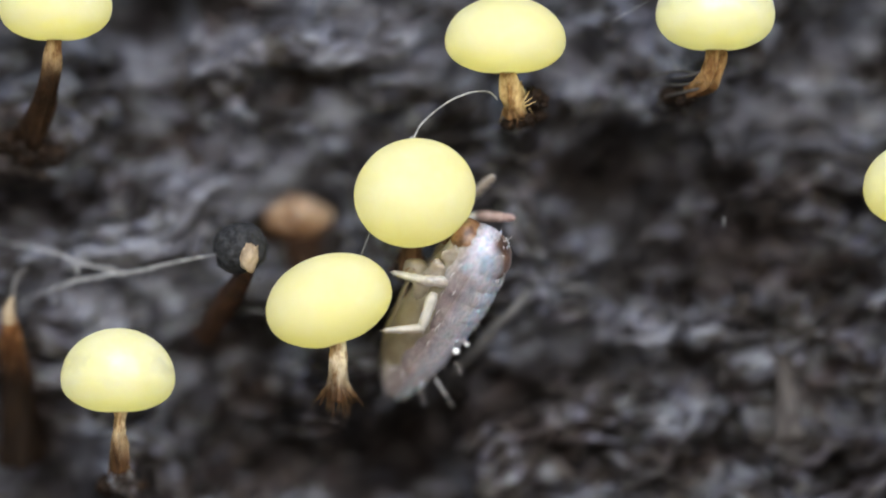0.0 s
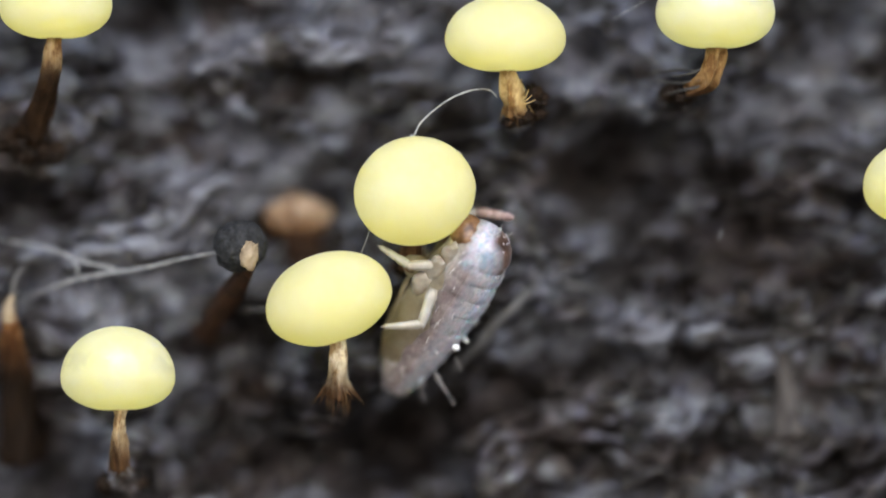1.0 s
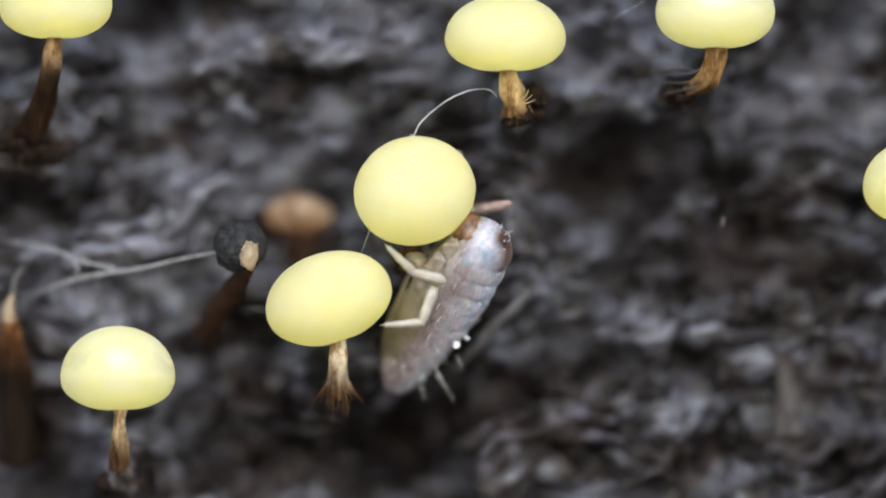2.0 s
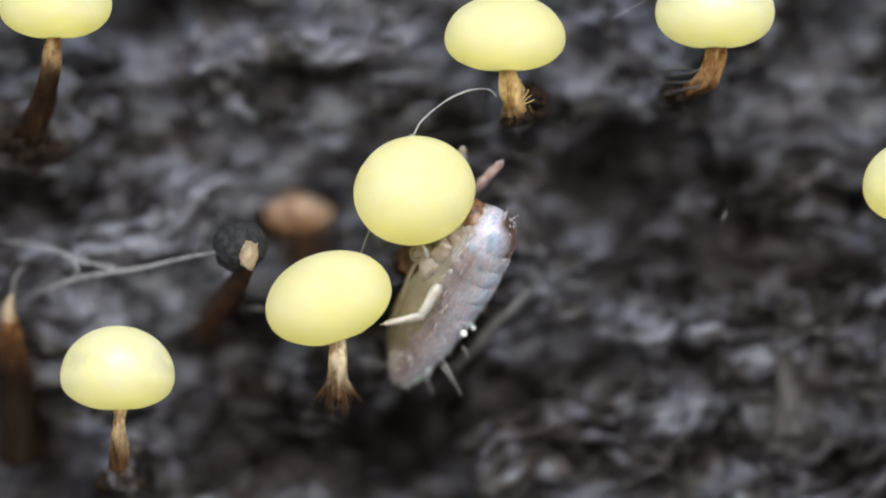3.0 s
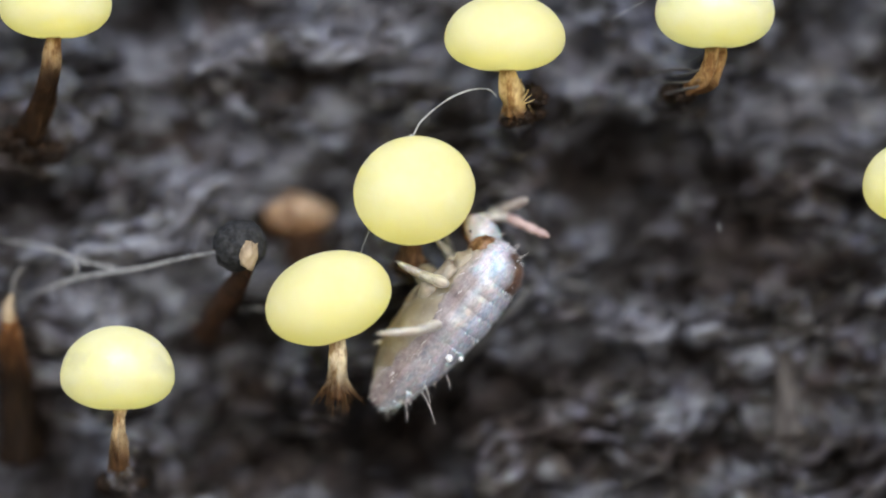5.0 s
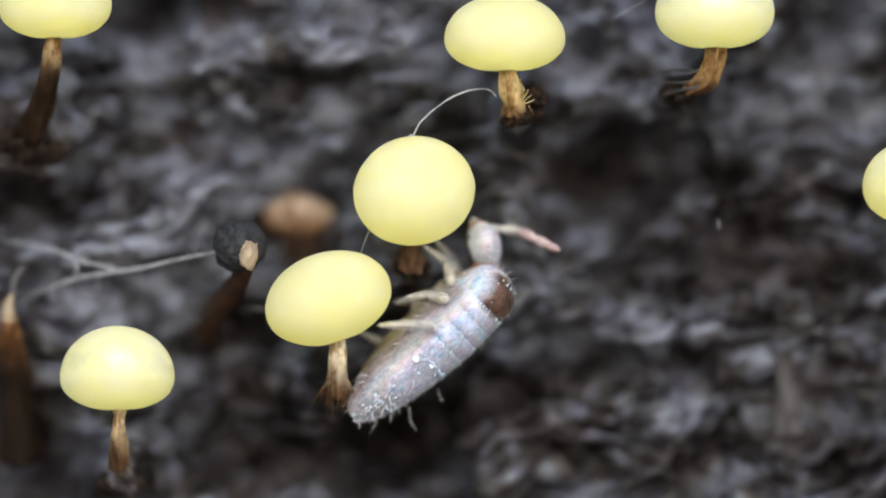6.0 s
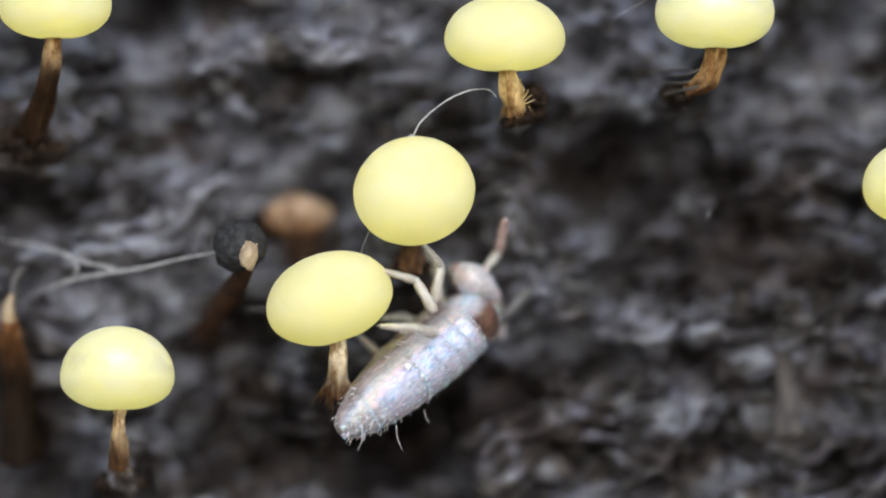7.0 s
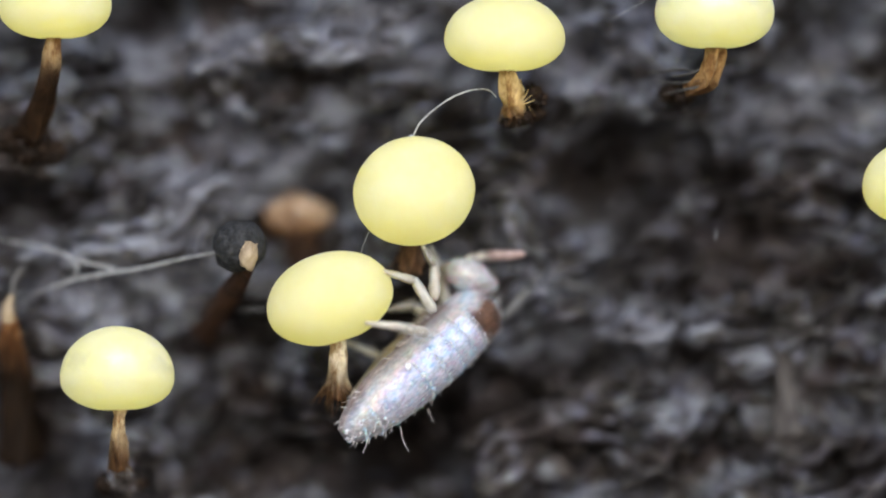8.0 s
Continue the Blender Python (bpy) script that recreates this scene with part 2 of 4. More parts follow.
    nt.links.new(mixed(nt, bare.outputs[0], (0.25,) * 3, (0.1,) * 3), b.inputs["Specular IOR Level"])
    b.inputs["Sheen Weight"].default_value = 0.14
    b.inputs["Sheen Roughness"].default_value = 0.4
    b.inputs["Sheen Tint"].default_value = (0.86, 0.88, 1.0, 1)
    nt.links.new(ramp(nt, hue.outputs[2], [(0.0, (0.45, 0.80, 1.0)), (0.4, (0.75, 0.90, 1.0)), (0.7, (1.0, 0.85, 1.0)), (1.0, (0.60, 1.0, 0.95))]), b.inputs["Specular Tint"])
    nt.links.new(mixed(nt, back.outputs[0], (0.27, 0.27, 0.27), ramp(nt, fleck, [(0.3, (0.58,) * 3), (0.7, (0.36,) * 3)])), b.inputs["Roughness"])
    b.inputs["Subsurface Weight"].default_value = 0.9
    b.inputs["Subsurface Radius"].default_value = (1.0, 0.8, 0.8)
    b.inputs["Subsurface Scale"].default_value = 1.5e-4
    b.inputs["Transmission Weight"].default_value = 0.12
    film = nt.nodes.new("ShaderNodeMapRange")
    film.inputs["To Min"].default_value, film.inputs["To Max"].default_value = 162, 204
    nt.links.new(tint, film.inputs[0])
    scaly = nt.nodes.new("ShaderNodeMath")
    scaly.operation = "MULTIPLY_ADD"
    nt.links.new(bare.outputs[0], scaly.inputs[0])
    scaly.inputs[1].default_value = -400
    filmy = nt.nodes.new("ShaderNodeMath")
    filmy.operation = "MULTIPLY"
    nt.links.new(film.outputs[0], filmy.inputs[0])
    nt.links.new(back.outputs[0], filmy.inputs[1])
    nt.links.new(filmy.outputs[0], scaly.inputs[2])
    thick = nt.nodes.new("ShaderNodeMath")
    thick.operation = "MAXIMUM"
    nt.links.new(scaly.outputs[0], thick.inputs[0])
    thick.inputs[1].default_value = 0.0
    nt.links.new(thick.outputs[0], b.inputs["Thin Film Thickness"])
    b.inputs["Thin Film IOR"].default_value = 1.7
    coarse = noise_tex(nt, 10000, 3, 0.55)
    bump(nt, b, mixed(nt, back.outputs[0], coarse, mixed(nt, 0.35, mixed(nt, 0.7, fleck, hue.outputs[1]), coarse)), 1.0, 1.7e-5)
    # each scale lies at its own slight tilt
    geo = nt.nodes.new("ShaderNodeNewGeometry")
    tip = nt.nodes.new("ShaderNodeVectorMath")
    tip.operation = "MULTIPLY_ADD"
    nt.links.new(mixed(nt, back.outputs[0], (0.5, 0.5, 0.5), vor.outputs["Color"]), tip.inputs[0])
    tip.inputs[1].default_value = (0.22, 0.22, 0.22)
    nt.links.new(geo.outputs["Normal"], tip.inputs[2])
    mid = nt.nodes.new("ShaderNodeVectorMath")
    mid.operation = "SUBTRACT"
    nt.links.new(tip.outputs[0], mid.inputs[0])
    mid.inputs[1].default_value = (0.11, 0.11, 0.11)
    unit = nt.nodes.new("ShaderNodeVectorMath")
    unit.operation = "NORMALIZE"
    nt.links.new(mid.outputs[0], unit.inputs[0])
    nt.links.new(unit.outputs[0], b.inputs["Normal"].links[0].from_node.inputs["Normal"])
    return m


def head_cuticle():
    """Amber face and cheeks under a scaly crown, whose pale reflection is painted into the colour."""
    m, nt, b = mat("head_cuticle")
    n = noise_tex(nt, 9000, 4, 0.6)
    amber = ramp(nt, n, [(0.42, (0.09, 0.042, 0.018)), (0.60, (0.36, 0.215, 0.11))])
    crown = ramp(nt, n, [(0.32, (0.27, 0.26, 0.26)), (0.68, (0.45, 0.47, 0.54))])
    co = nt.nodes.new("ShaderNodeTexCoord")
    sep = nt.nodes.new("ShaderNodeSeparateXYZ")
    nt.links.new(co.outputs["Object"], sep.inputs[0])
    up = nt.nodes.new("ShaderNodeMapRange")
    up.inputs["From Min"].default_value, up.inputs["From Max"].default_value = -8 * S, 9 * S
    nt.links.new(sep.outputs[2], up.inputs[0])
    rear = nt.nodes.new("ShaderNodeMapRange")
    rear.inputs["From Min"].default_value, rear.inputs["From Max"].default_value = -26 * S, -50 * S
    rear.inputs["To Max"].default_value = 0.1
    nt.links.new(sep.outputs[0], rear.inputs[0])
    nt.links.new(mixed(nt, rear.outputs[0], mixed(nt, up.outputs[0], amber, crown), amber), b.inputs["Base Color"])
    b.inputs["Roughness"].default_value = 0.27
    b.inputs["Metallic"].default_value = 0.05
    b.inputs["Subsurface Weight"].default_value = 0.8
    b.inputs["Subsurface Scale"].default_value = 1.5e-4
    bump(nt, b, n, 0.5, 1.2e-5)
    return m


def loose_scale():
    """Pearly scales, each with its own tint."""
    m, nt, b = mat("loose_scale")
    geo = nt.nodes.new("ShaderNodeNewGeometry")
    nt.links.new(ramp(nt, geo.outputs["Random Per Island"], [(0.0, (0.47, 0.51, 0.60)), (0.35, (0.57, 0.57, 0.61)), (0.7, (0.56, 0.52, 0.60)), (1.0, (0.50, 0.55, 0.61))]), b.inputs["Base Color"])
    b.inputs["Roughness"].default_value = 0.34
    b.inputs["Metallic"].default_value = 0.1
    b.inputs["Subsurface Weight"].default_value = 0.5
    b.inputs["Subsurface Scale"].default_value = 5e-5
    return m


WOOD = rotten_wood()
SCALE = loose_scale()
SKIN_DULL = spore_skin("spore_skin_dull", 0.62, 0.0, 0.3)
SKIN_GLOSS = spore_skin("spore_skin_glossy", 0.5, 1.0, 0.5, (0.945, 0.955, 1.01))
STALK = stalk_fibre("stalk_fibre", 14, 100, 0.5, ((0.32, 0.21, 0.10), (0.70, 0.56, 0.36)))
STALK_PALE = stalk_fibre("stalk_fibre_pale", 0, 74, 0.6, ((0.36, 0.28, 0.17), (0.76, 0.68, 0.50)))
STALK_LONG = stalk_fibre("stalk_fibre_long", 95, 178, 0.14, ((0.24, 0.14, 0.06), (0.52, 0.38, 0.21)))
STALK_STRAW = stalk_fibre("stalk_fibre_straw", -14, 34, 1.0, ((0.34, 0.22, 0.085), (0.62, 0.47, 0.23)))
STALK_OCHRE = stalk_fibre("stalk_fibre_ochre", -20, 60, 1.0, ((0.19, 0.105, 0.04), (0.46, 0.31, 0.14)))
STALK_BARE = stalk_fibre("stalk_fibre_bare", 100, 310, 0.07, ((0.14, 0.056, 0.018), (0.34, 0.165, 0.066)))
STRAW = plain("straw_skin", (0.12, 0.08, 0.045), (0.30, 0.235, 0.15), 0.6, 6000)
STALK_OLD = plain("stalk_old", (0.006, 0.0035, 0.0022), (0.042, 0.018, 0.008), 0.65, 5200, (3, 3, 0.5), 0.1, 0.9, spec=0.2)
STALK_DARK = plain("stalk_dark", (0.03, 0.015, 0.008), (0.14, 0.075, 0.04), 0.65, 5200, (3, 3, 0.5), 0.1, 0.9, spec=0.2)
LUMP = plain("dark_crumb", (0.003, 0.0022, 0.0018), (0.026, 0.015, 0.009), 0.6, 14000, spec=0.12)
SPORES = plain("black_spores", (0.002, 0.002, 0.0025), (0.030, 0.031, 0.034), 0.75, 22000, bumpy=1.0, spec=0.25)
ORANGE = stalk_fibre("orange_bud", -30, 16, 0.9, ((0.19, 0.125, 0.08), (0.37, 0.285, 0.21)))
THREAD = plain("pale_thread", (0.14, 0.145, 0.15), (0.38, 0.39, 0.40), 0.5, 20000)
STALK_FADED = plain("stalk_faded", (0.016, 0.012, 0.011), (0.062, 0.056, 0.053), 0.7, 5200, (3, 3, 0.5), spec=0.2)
GREY_STRAND = plain("grey_strand", (0.022, 0.020, 0.019), (0.07, 0.066, 0.064), 0.6, 4000)
FOGGY = plain("foggy_strand", (0.036, 0.036, 0.037), (0.095, 0.095, 0.10), 0.6, 4000)
CUTICLE = scaled_cuticle()
LIMB = plain("pale_limb", (0.35, 0.325, 0.285), (0.54, 0.52, 0.475), 0.28, 12000, None, 0.8, 0.6, 0.4)
COXA = plain("coxa_cuticle", (0.22, 0.18, 0.135), (0.40, 0.36, 0.30), 0.22, 9000, None, 0.8, 0.9, 0.3)
BELLY = plain("belly_cuticle", (0.17, 0.14, 0.095), (0.30, 0.265, 0.19), 0.4, 8000, None, 0.7, 0.4, 0.3)
AMBER = plain("amber_cuticle", (0.05, 0.02, 0.008), (0.27, 0.15, 0.08), 0.25, 11000, None, 0.5, 0.4)
HEADSKIN = head_cuticle()
ROSE = plain("rose_antenna", (0.22, 0.15, 0.148), (0.37, 0.285, 0.28), 0.45, 14000, None, 0.5, 0.5)
# Paler copy of the rose for the far antenna: its lighting put into colour.
PALE_ROSE = plain("pale_rose_antenna", (0.30, 0.26, 0.25), (0.46, 0.42, 0.41), 0.4, 14000, None, 0.6, 0.5, 0.25)
HAIR = plain("pale_bristle", (0.36, 0.34, 0.34), (0.56, 0.54, 0.54), 0.35, 20000)
EYE = plain("eye_patch", (0.010, 0.009, 0.012), (0.03, 0.025, 0.03), 0.3, 9000)


# ---- mesh helpers ----
def part(name, bm, material, parent=None, label=""):
    me = bpy.data.meshes.new(name)
    bm.to_mesh(me)
    bm.free()
    for p in me.polygons:
        p.use_smooth = True
    me.materials.append(material)
    ob = new(name, me)
    if parent is not None:
        ob.parent = parent
    return tagged(ob, label)


def lathe(stations, sides=32, flat=1.0):
    """A closed skin round the x axis from (x, radius, z shift) stations, in grid units."""
    bm = bmesh.new()
    rings = []
    for x, r, z in stations:
        rings.append([bm.verts.new((x * S, r * flat * math.cos(a) * S, (z + r * math.sin(a)) * S))
                      for a in [2 * math.pi * i / sides for i in range(sides)]])
    for p, q in zip(rings, rings[1:]):
        for i in range(sides):
            bm.faces.new((p[i], q[i], q[(i + 1) % sides], p[(i + 1) % sides]))
    bm.faces.new(rings[0])
    bm.faces.new(rings[-1][::-1])
    bmesh.ops.recalc_face_normals(bm, faces=bm.faces)
    return bm


def tube(points, radii, sides=10, rough=0.0, seed=0, bm=None):
    """A tapering round strand through points (vectors in metres), radii in grid units."""
    bm = bm or bmesh.new()
    n = len(points)
    pts, rad = [], []
    steps = 6 if n > 2 else 8
    for i in range(n - 1):
        p0, p1, p2, p3 = points[max(i - 1, 0)], points[i], points[i + 1], points[min(i + 2, n - 1)]
        for k in range(steps):
            t = k / steps
            pts.append(0.5 * (2 * p1 + (p2 - p0) * t + (2 * p0 - 5 * p1 + 4 * p2 - p3) * t * t + (3 * p1 - p0 - 3 * p2 + p3) * t ** 3))
            rad.append(radii[i] * (1 - t) + radii[i + 1] * t)
    pts.append(points[-1])
    rad.append(radii[-1])
    rings, side = [], Vector((0.31, -0.9, 0.2))
    for i, p in enumerate(pts):
        tan = (pts[min(i + 1, len(pts) - 1)] - pts[max(i - 1, 0)]).normalized()
        side = (side - tan * side.dot(tan)).normalized()
        up = tan.cross(side)
        ring = []
        for k in range(sides):
            a = 2 * math.pi * k / sides
            way = side * math.cos(a) + up * math.sin(a)
            f = 1.0
            if rough:
                f += rough * noise.noise(Vector((math.cos(a) * 1.7 + seed, math.sin(a) * 1.7, i * 0.16)))
                f += 0.6 * rough * noise.noise(Vector((math.cos(a) * 5 + seed, math.sin(a) * 5, i * 0.2 + 9)))
            ring.append(bm.verts.new(p + way * rad[i] * f * S))
        rings.append(ring)
    for p, q in zip(rings, rings[1:]):
        for k in range(sides):
            bm.faces.new((p[k], p[(k + 1) % sides], q[(k + 1) % sides], q[k]))
    bm.faces.new(rings[0][::-1])
    bm.faces.new(rings[-1])
    return bm


def blob(rx, ry, rz, lumps=0.0, seed=0, freq=2.0, level=4, at=(0, 0, 0)):
    bm = bmesh.new()
    bmesh.ops.create_icosphere(bm, subdivisions=level, radius=1.0)
    for v in bm.verts:
        n = v.co.copy()
        f = 1 + lumps * noise.fractal(n * freq + Vector((seed * 7.3, 0, 0)), 0.9, 2.0, 4)
        v.co = Vector((at[0] + n.x * rx * f, at[1] + n.y * ry * f, at[2] + n.z * rz * f)) * S
    return bm


def cap(width, top, bottom, flat, seed):
    """A puffed spore head: broad dome above, flatter below, with a dimple for the stalk. Origin at its equator."""
    bm = bmesh.new()
    bmesh.ops.create_icosphere(bm, subdivisions=5, radius=1.0)
    for v in bm.verts:
        n = v.co.normalized()
        r = math.hypot(n.x, n.y)
        f = 1 + 0.013 * noise.noise(n * 1.4 + Vector((seed * 5.1, 2, 0))) + 0.006 * noise.noise(n * 5 + Vector((seed, 0, 3)))
        if n.z > 0:
            z = top * n.z
            x = r
        else:
            z = -bottom * abs(n.z) ** flat
            x = r ** (0.92 if flat < 1 else 1.0)
            z += 10 * math.exp(-(r / 0.16) ** 2)
        k = x / max(r, 1e-6)
        v.co = Vector((n.x * k * width / 2 * f, n.y * k * width / 2 * f, z * f)) * S
    return bm


# ---- the rotten log ----
MOUNDS = [(212, 850, 62, 75, 95), (598, 722, 58, 75, 95), (925, 206, 50, 70, 75), (722, 470, 95, 70, 60), (1205, 168, 75, 75, 60),
          (40, 270, 120, 110, 110), (1640, 470, 60, 75, 70), (358, 592, 205, 60, 60), (25, 820, 230, 60, 90), (1405, 770, 150, 60, 80),
          (530, 460, 280, 95, 55)]


LOG_RADIUS = 50000.0
HOLLOWS = [(700, 780, 260, 120, 90), (70, 835, 200, 110, 70), (850, 700, 90, 80, 50), (350, 800, 80, 130, 60), (1110, 285, 156, 130, 55), (1330, 430, 60, 120, 50), (1180, 640, 60, 120, 30),
           (520, 850, 144, 110, 60), (60, 350, 156, 90, 60), (515, 375, 150, 95, 60), (90, 870, 132, 90, 60), (470, 700, 80, 90, 60), (1040, 380, 110, 110, 50), (245, 25, 168, 70, 50),
           (330, 660, 120, 70, 60), (420, 590, 130, 80, 45), (1460, 60, 120, 60, 60), (480, 150, 90, 140, 32), (1010, 620, 108, 90, 40)]
RISES = [(700, 60, -70, 150, 60), (480, 110, -80, 210, 70), (380, 330, -60, 120, 45), (1180, 540, -20, 150, 60), (270, 400, -60, 120, 60)]


def relief(u, v):
    q = Vector((u / 260.0, v / 215.0, 0.0))
    q = q + noise.noise_vector(q * 1.2) * 0.3 + noise.noise_vector(q * 4.0 + Vector((3, 1, 7))) * 0.10
    a = noise.fractal(q * 1.3, 0.8, 2.1, 3)
    big = noise.voronoi(Vector((q.x * 2.6 + q.y * 0.9, q.y * 3.6, 1.5)))[0]
    small = noise.voronoi(Vector((q.x * 6.5 + q.y * 2.0, q.y * 8.5, 5.5)))[0]
    c = noise.fractal(Vector((q.x * 13, q.y * 15, 8.0)), 0.6, 2.1, 4)
    f = noise.fractal(Vector(((q.x * 0.9 - q.y * 0.42) * 3.2, (q.y * 0.9 + q.x * 0.42) * 9.0, 4.0)), 0.7, 2.1, 3)
    d = 205 - 80 * a + 65 * (big[0] - 0.35) - 24 * min(big[1] - big[0], 0.3) + 30 * small[0] - 20 * c - 60 * f
    up = 441 - v
    d += 90 * math.tanh(up / 900) + LOG_RADIUS - math.sqrt(max(LOG_RADIUS ** 2 - up * up, 0))
    out = 1 - math.exp(-((u - 784) ** 2 + up * up) / 36e6)
    if out > 0.01:
        d += out * (1500 * noise.fractal(Vector((u / 20000, v / 9000, 2)), 0.8, 2, 4) + 500 * noise.noise(Vector((u / 9000, v / 1500, 5))))
    for mu, mv, md, ru, rv in HOLLOWS + RISES:
        e = ((u - mu) / ru) ** 2 + ((v - mv) / rv) ** 2
        if e < 9:
            d += 0.8 * md * math.exp(-e * e * 0.6)
    if d < 190:
        d = 190 - 40 * math.tanh((190 - d) / 40)
    for mu, mv, md, ru, rv in MOUNDS:
        e = ((u - mu) / ru) ** 2 + ((v - mv) / rv) ** 2
        if e < 9:
            w = math.exp(-e)
            d = d * (1 - w) + (md + 14 * c + 22 * small[0]) * w
    return d


def axis(lo, hi, step, out):
    inner = list(np.arange(lo, hi + step * 0.5, step))
    far = [step * 1.22 ** k for k in range(1, 64)]
    left, right, a = [], [], 0.0
    for f in far:
        a += f
        if a > out:
            break
        left.append(lo - a)
        right.append(hi + a)
    return left[::-1] + inner + right


us, vs = axis(-120, 1690, 5.0, 290000), axis(-130, 1010, 5.0, 49000)
verts = [P(u, v, relief(u, v)) for v in vs for u in us]
nu, nv = len(us), len(vs)
faces = [(j * nu + i, j * nu + i + 1, (j + 1) * nu + i + 1, (j + 1) * nu + i) for j in range(nv - 1) for i in range(nu - 1)]
rim = [i for i in range(nu)] + [j * nu + nu - 1 for j in range(1, nv)] + [(nv - 1) * nu + i for i in range(nu - 2, -1, -1)] + [j * nu for j in range(nv - 2, 0, -1)]
back = len(verts)
for i in rim:
    w = verts[i]
    verts.append(Vector((w.x, 0.4 - w.y, w.z)))
for k in range(len(rim)):
    n = (k + 1) % len(rim)
    faces.append((rim[k], back + k, back + n, rim[n]))
faces.append(tuple(range(back + len(rim) - 1, back - 1, -1)))
me = bpy.data.meshes.new("log")
me.from_pydata(verts, [], faces)
me.polygons.foreach_set("use_smooth", [True] * len(me.polygons))
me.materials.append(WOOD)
log = tagged(new("log", me), "dark grey-brown crumbling rotten wood of a fallen log", "log", kind="structure")


def forest_floor():
    m, nt, b = mat("leaf_litter")
    n = noise_tex(nt, 18, 6, 0.65)
    nt.links.new(ramp(nt, n, [(0.35, (0.05, 0.035, 0.022)), (0.65, (0.16, 0.115, 0.07))]), b.inputs["Base Color"])
    b.inputs["Roughness"].default_value = 0.9
    bump(nt, b, n, 0.8, 0.02)
    bm = bmesh.new()
    size = axis(-1.5, 1.5, 0.06, 400.0)
    grid = [[bm.verts.new((x, y, -0.196 + 0.012 * noise.fractal(Vector((x * 3, y * 3, 1)), 0.8, 2, 3))) for x in size] for y in size]
    for r0, r1 in zip(grid, grid[1:]):
        for k in range(len(size) - 1):
            bm.faces.new((r0[k], r0[k + 1], r1[k + 1], r1[k]))
    tagged(part("ground", bm, m), "brown leaf litter on the forest floor below the log", "ground", kind="structure")


forest_floor()


# ---- fruiting bodies ----
def fruiting_body(base, neck, centre, width, top, bottom, flat=0.9, tilt=0, lean=0, skin=None, stalk_mat=None, radii=(24, 17, 13), fibres=6, seed=0,
                  label="", reach=40, bend=None, crinkle=0.75):
    """An empty at the stalk's foot, with head, stalk and the fibres that spread from the foot."""
    root = new("fruiting_body")
    root.location = P(*base)
    back = Matrix.Translation(-P(*base))

    def local(u, v, d):
        return back @ P(u, v, d)
    head = part("head", cap(width, top, bottom, flat, seed), skin, root, "smooth pale yellow spore head")
    head.matrix_local = Matrix.Translation(local(*centre)) @ pose(0, 0, 0, lean, tilt, 0) @ pose(0, 0, 0, 0, 0, seed * 40)
    mid = bend or tuple((a + b) / 2 for a, b in zip(base, neck))
    inside = tuple(n + 0.25 * (c - n) for n, c in zip(neck, centre))
    stalk = part("stalk", tube([local(*base), local(*mid), local(*neck), local(*inside)], [radii[0], radii[1], radii[2], radii[2] * 0.9], 20, crinkle, seed),
                 stalk_mat, root, "wrinkled fibrous tan stalk, browner at the foot")
    rng = random.Random(seed + 5)
    for k in range(fibres):
        a = math.pi * (0.08 + 0.84 * (k + 0.3 + 0.4 * rng.random()) / fibres)
        g = Vector((math.cos(a) * reach * rng.uniform(0.6, 1.25), 0, -math.sin(a) * reach * rng.uniform(0.5, 0.9))) * S
        s = Vector((math.cos(a) * radii[0] * 0.6, -6 - 8 * math.sin(a), 26 + 38 * rng.random())) * S
        m = s * 0.5 + g * rng.uniform(0.3, 0.5) + Vector((rng.uniform(-5, 5) * S, -4 * S, rng.uniform(-4, 4) * S))
        g.y = rng.uniform(2, 22) * S
        part("fibre", tube([s, m, g], [2.8, 1.7, 0.4], 6, 0.7, k + seed), stalk_mat, stalk)
    tagged(root, label, "slime mould", "yellow slime mould fruiting bodies")
    return root


